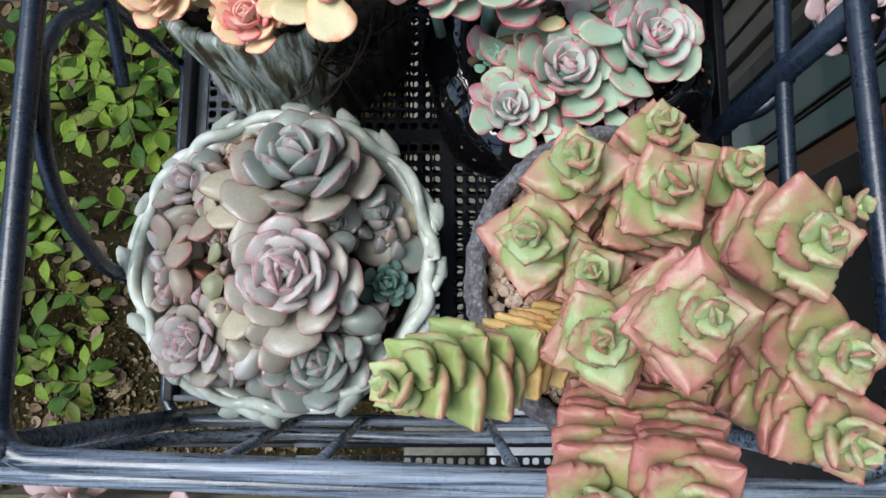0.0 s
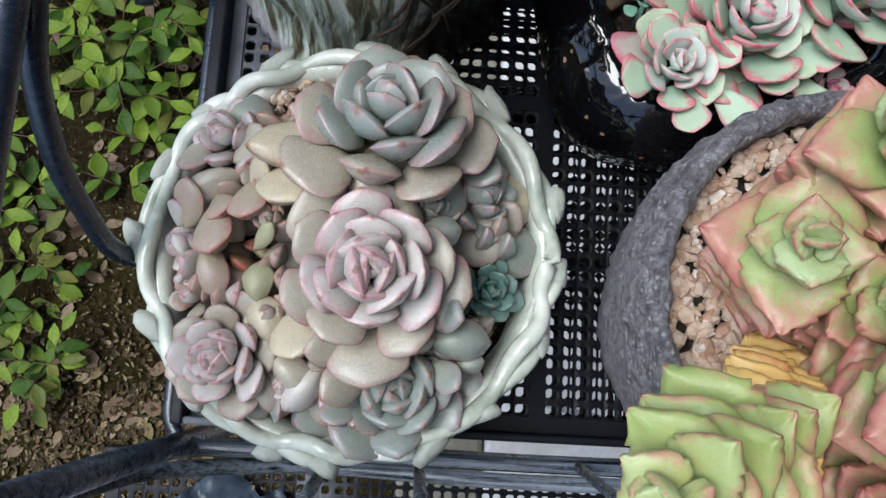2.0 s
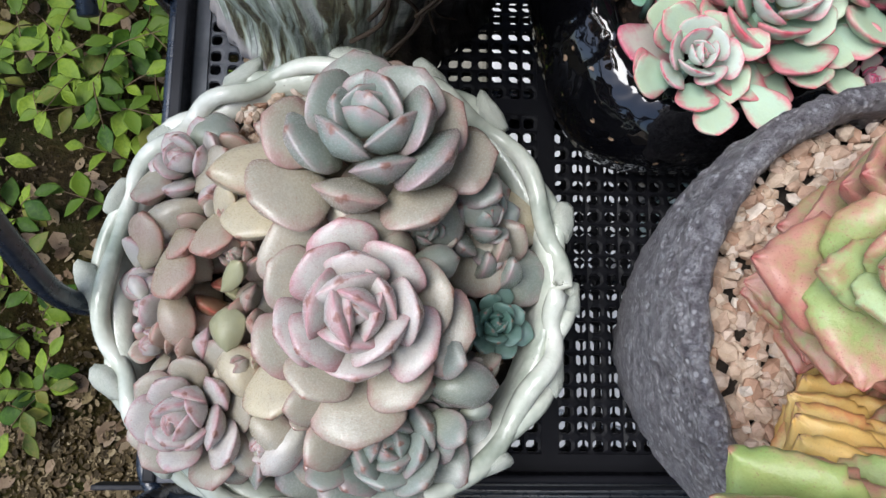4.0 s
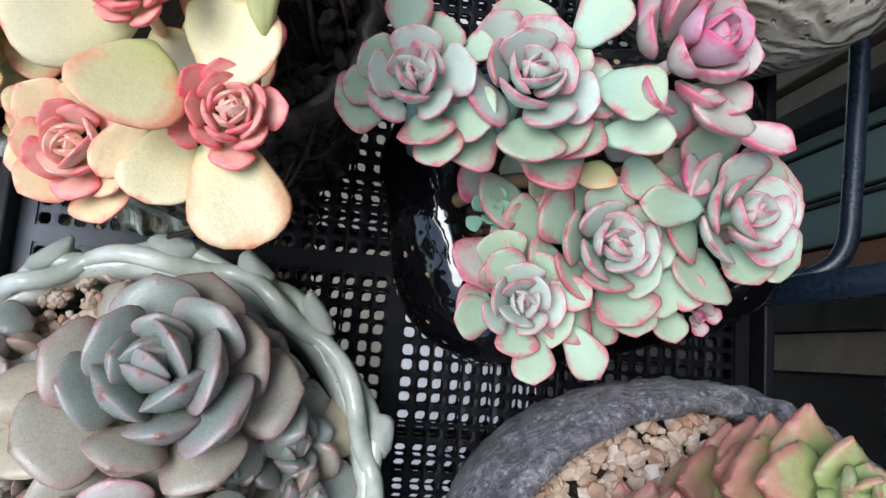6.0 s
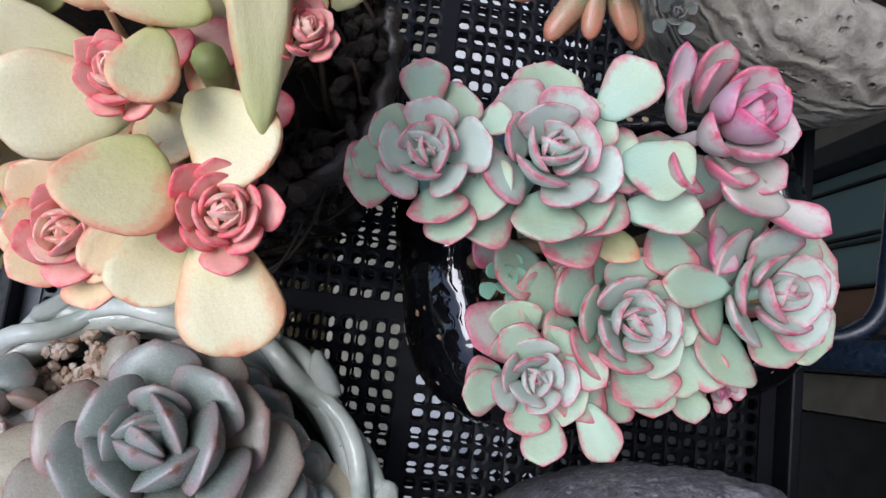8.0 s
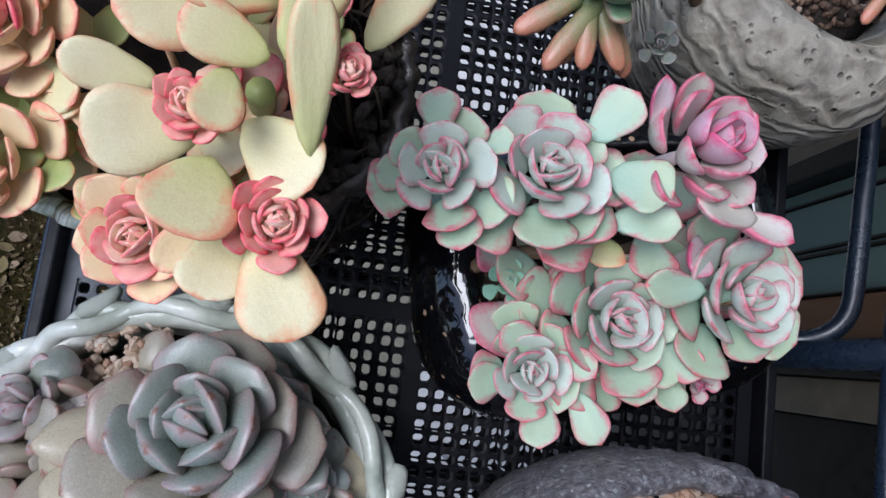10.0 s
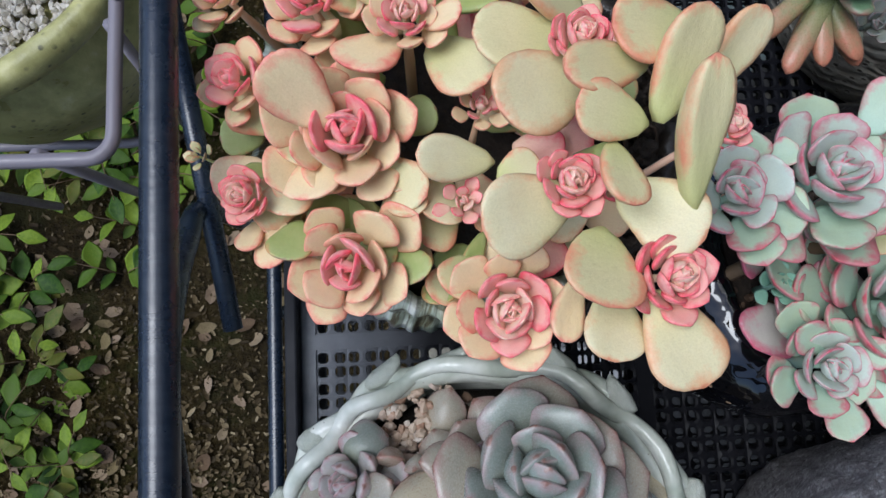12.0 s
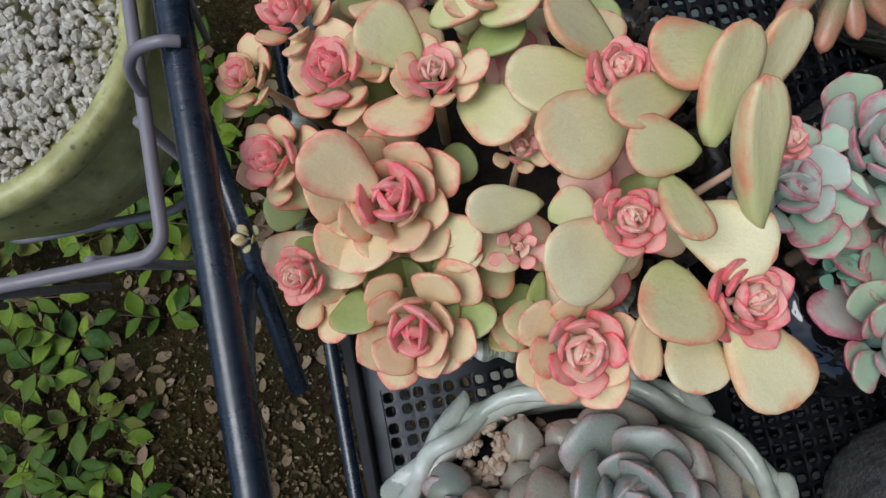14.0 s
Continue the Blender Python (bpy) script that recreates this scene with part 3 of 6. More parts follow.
def rosette(parent, at, axis, radius, count, shape, materials, low=12, high=84, heart=0.30, rise=0.34, spin=0.0, width=1.0, jitter=0.06, stem=0.02, label="", name="rosette", start=0.0, closed=0.8, reach=0.66):
    """Leaves in a spiral round an axis: upright and small at the heart, flat and large outside. materials: inner, middle, outer."""
    axis = Vector(axis).normalized()
    at = Vector(at) - axis * radius * (rise + 0.55 * heart)
    sx = axis.orthogonal().normalized()
    sy = axis.cross(sx)
    core = tube("rosette", [at - axis * stem, at - axis * stem * 0.4, at + axis * radius * rise * 0.55], [radius * 0.13, radius * 0.12, radius * 0.05], 8)
    body = part(name, core, materials[2], parent, label)
    for i in range(count):
        f = start + (1 - start) * i / max(1, count - 1)
        ang = radians(137.508) * i + spin + rnd.uniform(-jitter, jitter) * 2
        out = math.cos(ang) * sx + math.sin(ang) * sy
        el = radians(high + (low - high) * f ** closed + rnd.uniform(-jitter, jitter) * 60)
        way = math.cos(el) * out + math.sin(el) * axis
        up = -math.sin(el) * out + math.cos(el) * axis
        length = radius * (heart + (reach - heart) * f ** 0.7) * (1 + rnd.uniform(-jitter, jitter) * 1.5)
        base = at + axis * radius * rise * (1 - f) + out * radius * (0.03 + (0.97 - reach) * f ** 1.1)
        age = 0 if f < 0.34 else 1 if f < 0.68 else 2
        put_leaf(body, shape, age, materials[age], base, way, up, length, width * (1 + rnd.uniform(-jitter, jitter)))
    for i in range(4):
        ang = radians(137.508) * i + spin + 1.1
        out = math.cos(ang) * sx + math.sin(ang) * sy
        way, up = 0.22 * out + axis, axis * 0.22 - out
        put_leaf(body, shape, 0, materials[0], at + axis * radius * (rise + 0.02) + out * radius * 0.015, way, up, radius * heart * (0.55 + 0.12 * i), width)
    return body


def tower(parent, points, size, materials, gap=0.30, label="", turn=0.0, gold=0):
    """A stem of stacked leaf pairs, each pair crossing the one below, closing into a small round bud."""
    line = curve_points(points, 24)
    total = sum((b - a).length for a, b in zip(line, line[1:]))
    body = part("stem", tube("stem", line[:-6], size * 0.16, 8), materials[0], parent, label)
    walked, due, k = 0.0, 0.0, 0
    for a, b in zip(line, line[1:]):
        d = (b - a).normalized()
        start, walked = walked, walked + (b - a).length
        while walked >= due:
            sx = d.cross(Vector((0.3, 1, 0.1))).normalized()
            sy = d.cross(sx)
            near_tip = min(1.0, max(0.0, 1 - (total - due) / (size * 1.15)))
            here = a + d * (due - start)
            s = size * (1 - 0.80 * near_tip ** 1.15) * rnd.uniform(0.86, 1.08)
            for side in (0, 1):
                ang = turn + k * math.pi / 2 + side * math.pi + rnd.uniform(-0.14, 0.14) + 0.012 * k
                out = math.cos(ang) * sx + math.sin(ang) * sy
                el = radians(10 + 58 * near_tip ** 1.5 + rnd.uniform(-11, 11))
                way, up = math.cos(el) * out + math.sin(el) * d, -math.sin(el) * out + math.cos(el) * d
                age = 0 if near_tip > 0.50 else 1 if near_tip > 0.12 else 2
                mat = CRASSULA_GOLD if k < gold else materials[0]
                put_leaf(body, "wedge", age, mat, here + out * s * 0.02, way, up, s * rnd.uniform(0.98, 1.14), rnd.uniform(0.92, 1.06) * (1 + 0.12 * near_tip))
            due += size * gap * (1 - 0.62 * near_tip)
            k += 1
    return body


def pebbles(name, spots, size, seed):
    """Many small uneven stones as one mesh. spots: a function of a random source that gives a place."""
    r = random.Random(seed)
    bm = bmesh.new()
    bmesh.ops.create_icosphere(bm, subdivisions=1, radius=1)
    base = [v.co.copy() for v in bm.verts]
    tris = [tuple(v.index for v in f.verts) for f in bm.faces]
    bm.free()
    verts, faces = [], []
    for p in spots(r):
        o = len(verts)
        s = size * r.uniform(0.6, 1.35)
        m = Euler((r.uniform(0, 6), r.uniform(0, 6), r.uniform(0, 6))).to_matrix() @ Matrix.Diagonal((s * r.uniform(0.8, 1.3), s * r.uniform(0.6, 1.0), s * r.uniform(0.5, 0.8)))
        k = r.uniform(0, 90)
        verts += [Vector(p) + m @ (v * (1 + 0.35 * noise.noise(v * 1.7 + Vector((k, 0, 0))))) for v in base]
        faces += [tuple(o + q for q in t) for t in tris]
    return mesh_of(name, verts, faces, False)


def disc_spots(cx, cy, radius, z, count, dome=0.0, shape=None):
    def spots(r):
        out = []
        for _ in range(count):
            a, q = r.uniform(0, 2 * math.pi), math.sqrt(r.random())
            d = radius * q * (shape(a) if shape else 1)
            out.append((cx + d * math.cos(a), cy + d * math.sin(a), z + dome * (1 - q * q) + r.uniform(-0.0015, 0.0015)))
        return out
    return spots


# ---- setting: ground, apron, wall with a window ----
GROUND_Z, FLOOR = -1.25, -0.06


def build_ground():
    n, size = 90, 60.0
    verts, faces = [], []
    for j in range(n + 1):
        for i in range(n + 1):
            u, v = 2 * i / n - 1, 2 * j / n - 1
            x, y = size * math.copysign(abs(u) ** 3.2, u), size * math.copysign(abs(v) ** 3.2, v)
            p = Vector((x, y, 0))
            verts.append((x, y, GROUND_Z + 0.035 * noise.noise(p * 2.1) + 0.012 * noise.noise(p * 9)))
    for j in range(n):
        for i in range(n):
            a = j * (n + 1) + i
            faces.append((a, a + 1, a + n + 2, a + n + 1))
    tagged(part("ground", mesh_of("ground", verts, faces), GROUND), "mossy brown garden soil with scattered dry leaves", "ground", kind="structure")


build_ground()
tagged(part("pavement", box("pavement", 0.095, 0.41, -15, 15, GROUND_Z - 0.1, GROUND_Z + 0.07, 0.012), CONCRETE), "pale concrete apron along the house wall", "pavement", kind="structure")
tagged(part("kerb", box("kerb", -0.085, 0.092, -15, 15, GROUND_Z - 0.1, GROUND_Z + 0.066, 0.012), KERB), "stained concrete kerb between soil and pavement", "kerb", kind="structure")

WALL_X = 0.37


def build_wall():
    wall = part("wall_east", box("wall_east", WALL_X + 0.03, WALL_X + 0.20, -15, -0.4, GROUND_Z - 0.1, 5.0, 0), RENDER_WALL)
    tagged(wall, "dark house wall beside the plant rack", "wall", kind="structure")
    top = part("wall_east_far", box("wall_east_far", WALL_X + 0.03, WALL_X + 0.20, 1.2, 15, GROUND_Z - 0.1, 5.0, 0), RENDER_WALL)
    tagged(top, "dark house wall beyond the window", "wall", kind="structure")
    win = thing("window_1", "dark framed sliding window with teal panes and brown panels", "window", (WALL_X, 0.3, GROUND_Z), kind="structure")
    z0, z1 = GROUND_Z - 0.05, 5.0
    rows = [
        ("window_frame", -0.40, 0.131, 0.034, DARK_FRAME), ("panel", 0.131, 0.166, 0.022, TAN_BAND), ("window_frame", 0.166, 0.199, 0.004, DARK_FRAME),
        ("panel", 0.199, 0.240, 0.026, WOOD_BAND), ("window_frame", 0.240, 0.2435, 0.022, DARK_FRAME), ("pane", 0.2435, 0.282, 0.034, GLASS),
        ("window_frame", 0.282, 0.2832, 0.031, DARK_FRAME), ("pane", 0.2832, 0.288, 0.034, GLASS), ("window_frame", 0.288, 0.2895, 0.031, DARK_FRAME), ("pane", 0.2895, 0.336, 0.034, GLASS),
        ("window_frame", 0.336, 0.3375, 0.031, DARK_FRAME), ("pane", 0.3375, 0.352, 0.034, GLASS), ("window_frame", 0.352, 0.374, 0.008, DARK_FRAME), ("panel", 0.374, 0.398, 0.018, TAN_BAND),
        ("window_frame", 0.398, 0.403, 0.026, DARK_FRAME), ("panel", 0.403, 0.430, 0.012, TAN_BAND), ("window_frame", 0.430, 0.445, 0.024, DARK_FRAME), ("panel", 0.445, 0.490, 0.020, TAN_BAND),
        ("window_frame", 0.490, 0.53, 0.014, DARK_FRAME), ("pane", 0.53, 0.80, 0.040, GLASS), ("window_frame", 0.80, 1.20, 0.020, DARK_FRAME),
    ]
    for name, a, b, back, mat in rows:
        part(name, box(name, WALL_X + back, WALL_X + 0.06, a + 0.0005, b - 0.0005, z0, z1, 0.0015), mat, win)


build_wall()


# ---- the mesh tray ----
TX0, TX1, TY0, TY1 = -0.172, 0.190, -0.014, 0.46
PITCH = 0.0078


def mesh_floor(name, x0, x1, y0, y1, z, thick, pitch, hole=0.62, solid_x=(), solid_y=()):
    """A plate with rounded square holes, row by row; solid_x, solid_y: rows without holes."""
    nx, ny = int((x1 - x0) / pitch), int((y1 - y0) / pitch)
    verts, faces = [], []
    h = hole * pitch / 2
    inner = [(-h, -h * 0.55), (-h * 0.55, -h), (h * 0.55, -h), (h, -h * 0.55), (h, h * 0.55), (h * 0.55, h), (-h * 0.55, h), (-h, h * 0.55)]
    outer = [(-0.5, -0.2), (-0.2, -0.5), (0.2, -0.5), (0.5, -0.2), (0.5, 0.2), (0.2, 0.5), (-0.2, 0.5), (-0.5, 0.2)]
    corner = [(-0.5, -0.5), (0.5, -0.5), (0.5, 0.5), (-0.5, 0.5)]
    for j in range(ny):
        for i in range(nx):
            cx, cy = x0 + (i + 0.5) * pitch, y0 + (j + 0.5) * pitch
            o = len(verts)
            if i in solid_x or j in solid_y:
                s = pitch / 2
                verts += [(cx - s, cy - s, z + 0.0006), (cx + s, cy - s, z + 0.0006), (cx + s, cy + s, z + 0.0006), (cx - s, cy + s, z + 0.0006)]
                verts += [(a, b, z - thick) for a, b, _ in verts[o:o + 4]]
                faces += [(o, o + 1, o + 2, o + 3), (o + 7, o + 6, o + 5, o + 4)]
                faces += [(o + k, o + k + 4, o + (k + 1) % 4 + 4, o + (k + 1) % 4) for k in range(4)]
                continue
            sx, sy = 1 if i % 2 else -1, 1 if j % 2 else -1
            ox, oy = -0.05 * pitch * sx, -0.05 * pitch * sy

            def top(a, b):
                return z - 0.0009 * max(0.0, -a * sx * 2, -b * sy * 2) ** 2

            verts += [(cx + a * pitch, cy + b * pitch, top(a, b)) for a, b in outer]
            verts += [(cx + ox + a, cy + oy + b, top(0.7 * a / pitch, 0.7 * b / pitch) - 0.0004) for a, b in inner]
            verts += [(cx + ox + a * 0.92, cy + oy + b * 0.92, z - thick) for a, b in inner]
            verts += [(cx + a * pitch, cy + b * pitch, top(a, b)) for a, b in corner]
            for k in range(8):
                m = (k + 1) % 8
                faces.append((o + k, o + m, o + 8 + m, o + 8 + k))
                faces.append((o + 8 + k, o + 8 + m, o + 16 + m, o + 16 + k))
            for k in range(4):
                faces.append((o + 2 * k, o + 24 + k, o + 2 * k + 1))
    return mesh_of(name, verts, faces, False)


def build_tray(z, drop, label, dx=0.0, hole=0.70):
    tray = thing("mesh_tray", label, "plant tray", ((TX0 + TX1) / 2, (TY0 + TY1) / 2, z))
    nx, ny = int((TX1 - TX0) / PITCH), int((TY1 - TY0) / PITCH)
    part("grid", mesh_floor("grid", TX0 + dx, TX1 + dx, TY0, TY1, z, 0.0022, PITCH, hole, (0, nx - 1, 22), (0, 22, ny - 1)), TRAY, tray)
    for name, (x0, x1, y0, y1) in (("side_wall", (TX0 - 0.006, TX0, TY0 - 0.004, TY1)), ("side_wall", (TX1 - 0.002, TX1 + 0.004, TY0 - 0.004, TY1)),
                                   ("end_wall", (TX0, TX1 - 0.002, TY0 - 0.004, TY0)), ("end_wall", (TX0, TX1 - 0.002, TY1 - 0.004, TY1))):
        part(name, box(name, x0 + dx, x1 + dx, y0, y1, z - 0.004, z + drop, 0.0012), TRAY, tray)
    return tray


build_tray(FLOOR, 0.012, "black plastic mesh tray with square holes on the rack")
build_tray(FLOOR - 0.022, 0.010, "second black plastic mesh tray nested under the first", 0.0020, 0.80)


# ---- the rack ----


def rounded_rect(x0, x1, y0, y1, z, r, steps=8):
    out = []
    for cx, cy, a0 in ((x1 - r, y1 - r, 0), (x0 + r, y1 - r, 90), (x0 + r, y0 + r, 180), (x1 - r, y0 + r, 270)):
        for k in range(steps + 1):
            a = radians(a0 + 90 * k / steps)
            out.append(Vector((cx + r * math.cos(a), cy + r * math.sin(a), z)))
    dense = []
    for a, b in zip(out, out[1:] + out[:1]):
        m = max(1, int((b - a).length / 0.03))
        dense += [a.lerp(b, k / m) for k in range(m)]
    return dense


def rounded_quad(corners, r, steps=8):
    """A closed line through four corners, rounded."""
    out = []
    for k in range(4):
        p, a, b = corners[k], corners[k - 1], corners[(k + 1) % 4]
        u, v = (a - p).normalized(), (b - p).normalized()
        for s in range(steps + 1):
            t = s / steps
            out.append((p + u * r) * (1 - t) ** 2 + p * 2 * t * (1 - t) + (p + v * r) * t * t)
    dense = []
    for a, b in zip(out, out[1:] + out[:1]):
        m = max(1, int((b - a).length / 0.03))
        dense += [a.lerp(b, k / m) for k in range(m)]
    return dense


RIM = [Vector(p) for p in ((-0.1815, -0.034, 0.118), (0.187, -0.049, 0.118), (0.184, 0.56, 0.118), (-0.189, 0.56, 0.118))]


def build_rack():
    rack = thing("plant_rack", "navy-black coated steel plant rack with a rounded rim", "rack", (0, 0.25, FLOOR - 0.04))
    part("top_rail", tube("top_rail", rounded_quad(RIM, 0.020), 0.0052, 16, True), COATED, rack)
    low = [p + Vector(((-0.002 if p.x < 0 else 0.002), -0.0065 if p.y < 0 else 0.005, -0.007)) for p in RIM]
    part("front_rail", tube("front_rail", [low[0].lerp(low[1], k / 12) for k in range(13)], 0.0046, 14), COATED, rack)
    part("lower_rail", tube("lower_rail", rounded_rect(TX0 - 0.016, TX1 + 0.014, TY0 - 0.018, 0.55, FLOOR - 0.02, 0.02), 0.004, 10, True), COATED, rack)
    left = [(-0.172, 0.052, -0.09), (-0.180, 0.0545, 0.0), (-0.1852, 0.0568, 0.025), (-0.1860, 0.0665, 0.05), (-0.1860, 0.0789, 0.075), (-0.184, 0.0986, 0.098), (-0.1825, 0.118, 0.108), (-0.186, 0.135, 0.105), (-0.1895, 0.1506, 0.097), (-0.1923, 0.1743, 0.080), (-0.197, 0.1955, 0.05), (-0.198, 0.215, 0.02), (-0.195, 0.225, -0.09)]
    part("side_arch", tube("side_arch", curve_points(left, 8), 0.0042, 12), COATED, rack)
    right = [(0.222, 0.44, -0.075), (0.234, 0.37, -0.044), (0.236, 0.31, -0.04), (0.233, 0.25, -0.04), (0.2305, 0.215, -0.04), (0.2275, 0.190, -0.041), (0.217, 0.177, -0.047), (0.198, 0.172, -0.058), (0.178, 0.170, -0.085)]
    part("side_arch", tube("side_arch", curve_points(right, 8), 0.0052, 12), COATED, rack)
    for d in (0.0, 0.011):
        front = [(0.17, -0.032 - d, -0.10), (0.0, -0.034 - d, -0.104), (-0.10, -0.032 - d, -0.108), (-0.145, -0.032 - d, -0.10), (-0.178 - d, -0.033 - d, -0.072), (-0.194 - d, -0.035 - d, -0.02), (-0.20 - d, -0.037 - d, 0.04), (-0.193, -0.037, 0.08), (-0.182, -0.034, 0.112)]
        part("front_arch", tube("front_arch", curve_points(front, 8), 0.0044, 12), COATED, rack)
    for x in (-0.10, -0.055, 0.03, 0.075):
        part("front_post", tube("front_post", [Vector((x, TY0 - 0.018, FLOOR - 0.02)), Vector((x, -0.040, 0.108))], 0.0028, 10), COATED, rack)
    part("spoke", tube("spoke", [Vector((-0.205, 0.30, 0.055)), Vector((-0.188, 0.166, 0.0166))], 0.0040, 12), COATED, rack)
    part("side_leg", tube("side_leg", [Vector((0.189, 0.164, 0.118)), Vector((0.189, 0.164, FLOOR)), Vector((0.189, 0.165, GROUND_Z - 0.02))], 0.0068, 12), COATED, rack)
    part("middle_rail", tube("middle_rail", curve_points([(0.184, -0.036, 0.04), (0.186, 0.06, 0.04), (0.189, 0.16, 0.04), (0.192, 0.21, 0.04), (0.193, 0.30, 0.04), (0.186, 0.54, 0.04)], 6), 0.0046, 12), COATED, rack)
    weld = [Vector((0.1895, 0.1655 + 0.0016 * k, 0.0425)) for k in range(-5, 6)]
    part("weld", tube("weld", weld, [0.0046 + 0.0014 * max(0.0, 1 - abs(k) / 5) for k in range(-5, 6)], 12), COATED, rack)
    for y in (0.06, 0.16, 0.26, 0.36, 0.46):
        part("shelf_bar", tube("shelf_bar", [Vector((TX0 - 0.014, y + 0.02, FLOOR - 0.032)), Vector((TX1 + 0.012, y + 0.02, FLOOR - 0.032))], 0.0035, 10), COATED, rack)
    for x, y in ((-0.180, -0.03), (0.185, -0.04), (-0.188, 0.55), (0.18, 0.55)):
        part("leg", tube("leg", [Vector((x, y, 0.125)), Vector((x, y, FLOOR - 0.03)), Vector((x, y, GROUND_Z - 0.02))], 0.006, 10), COATED, rack)


build_rack()


# ---- white bowl with a twisted rim ----
WC = Vector((-0.090, 0.064, FLOOR))
WR, WRIM = 0.0835, 0.014


def bare(p):
    """Places in the white bowl that its loose leaves leave open."""
    return math.hypot(p.x + 0.033, p.y - 0.050) < 0.019 or math.hypot(p.x + 0.131, p.y - 0.0565) < 0.008 or math.hypot(p.x + 0.117, p.y - 0.130) < 0.012


def loose_leaves(body, rows, shape="plump", centre=WC, swell=1.08, backs=0.0):
    """Single leaves: base x, y, z, tip x, y, z, width, material. backs: the share that turns its keeled back up."""
    for bx, by, bz, tx, ty, tz, w, mat in rows:
        b, t = Vector((bx, by, bz)), Vector((tx, ty, tz))
        if centre is WC:
            far = max((t - centre).xy.length / 0.071, 1.0)
            t.x, t.y = centre.x + (t.x - centre.x) / far, centre.y + (t.y - centre.y) / far
            if bare(b.lerp(t, 0.5)):
                continue
        out = b - centre
        out.z = 0
        up = out.normalized() * 0.35 + Vector((0, 0, 1))
        if rnd.random() < backs:
            up = -up
            t.z -= 0.004
        put_leaf(body, shape, 2, mat, b, t - b, up, (t - b).length * swell, w)


def build_white_bowl():
    bowl = thing("potted_succulent", "celadon-white bowl with a twisted rope rim, packed with grey-pink rosettes", "succulent pot", WC)
    h = WRIM - FLOOR
    prof = [(0.03, 0.002), (0.052, 0.0), (0.060, 0.004), (0.070, 0.020), (0.079, 0.042), (0.083, h - 0.008), (0.084, h - 0.001), (0.081, h + 0.001), (0.077, h - 0.004), (0.075, h - 0.016), (0.070, 0.035), (0.02, 0.03)]
    part("bowl", lathe("bowl", prof, 80, lambda a: 1 + 0.012 * math.sin(7 * a + 1), 0.0012, 40), WHITE_GLAZE, bowl, "", Matrix.Translation(WC))
    for ph, lift, r, wide in ((0.0, 0.001, 0.0036, 0.0), (2.4, -0.005, 0.0034, 0.0030)):
        pts = []
        for k in range(176):
            a = 2 * math.pi * k / 176
            u = 12 * a + ph + 0.9 * math.sin(3 * a) + 0.6 * math.sin(5 * a + 1)
            q = WR + wide + 0.0019 * math.sin(u)
            pts.append(Vector((WC.x + q * math.cos(a), WC.y + q * math.sin(a), WRIM + lift + 0.0026 * math.cos(u))))
        rad = [r * (1 + 0.30 * noise.noise(p * 45)) for p in pts]
        part("rim_strand", tube("rim_strand", pts, rad, 12, True), WHITE_GLAZE, bowl)
    r = random.Random(3)
    for k in range(16):
        a = 2 * math.pi * (k + r.uniform(-0.28, 0.28)) / 16
        q = WR + r.uniform(0.0040, 0.0060)
        bm = bmesh.new()
        bmesh.ops.create_uvsphere(bm, u_segments=14, v_segments=10, radius=1)
        for v in bm.verts:
            v.co *= 1 + 0.22 * noise.noise(v.co * 1.3 + Vector((k, 0, 0)))
            v.co.x += 0.35 * v.co.y * v.co.y
        for f in bm.faces:
            f.smooth = True
        m = Matrix.Translation((WC.x + q * math.cos(a), WC.y + q * math.sin(a), WRIM - 0.001 + r.uniform(-0.004, 0.002))) @ pose(0, 0, 0, 0, 0, math.degrees(a) + r.uniform(-25, 25)) @ Matrix.Diagonal((r.uniform(0.0038, 0.0050), r.uniform(0.0060, 0.0100), 0.0050, 1))
        part("knob", bm, WHITE_GLAZE, bowl, "", m)
    part("soil", lathe("soil", [(0.073, h - 0.018), (0.05, h - 0.006), (0.02, h), (0.004, h)], 40, None, 0.003, 60), SOIL, bowl, "", Matrix.Translation(WC))
    grit = part("grit", pebbles("grit", disc_spots(WC.x, WC.y, 0.070, WRIM - 0.012, 420, 0.010), 0.0028, 5), BROWN_GRIT, bowl)
    tagged(grit, "reddish brown grit", kind="stuff")
    grit = part("grit", pebbles("grit", disc_spots(-0.117, 0.129, 0.018, 0.006, 150, 0.004), 0.0026, 15), PEACH_GRIT, bowl)
    tagged(grit, "pinkish grit", kind="stuff")
    g3, gg = (GHOST_PINK, GHOST_PINK, GHOST), (GHOST_GREY, GHOST_GREY, GHOST)
    gb, gp = (GHOST_GREY, GHOST_GREY, GHOST_GREY), (GHOST_PINK, GHOST_PINK, GHOST_PINK)
    rosette(bowl, (-0.0780, 0.0490, 0.074), (0.04, -0.03, 1), 0.041, 26, "plump", g3, 2, 74, 0.33, 0.58, 0.4, 1.42, 0.09, stem=0.040, reach=0.56)
    rosette(bowl, (-0.0755, 0.1130, 0.070), (0.02, 0.45, 1), 0.043, 21, "plump", gg, 6, 72, 0.36, 0.48, 1.3, 1.42, 0.09, stem=0.030, reach=0.58)
    rosette(bowl, (-0.1455, 0.1065, 0.032), (-0.4, 0.2, 1), 0.024, 13, "plump", gp, 14, 74, 0.42, 0.5, 2.0, 1.1)
    rosette(bowl, (-0.1370, 0.0150, 0.040), (-0.2, -0.12, 1), 0.0300, 24, "plump", g3, 10, 82, 0.32, 0.5, 0.2, 1.15)
    rosette(bowl, (-0.0689, 0.0071, 0.032), (0.08, -0.16, 1), 0.0450, 30, "plump", gb, 8, 84, 0.28, 0.5, 1.0, 1.15)
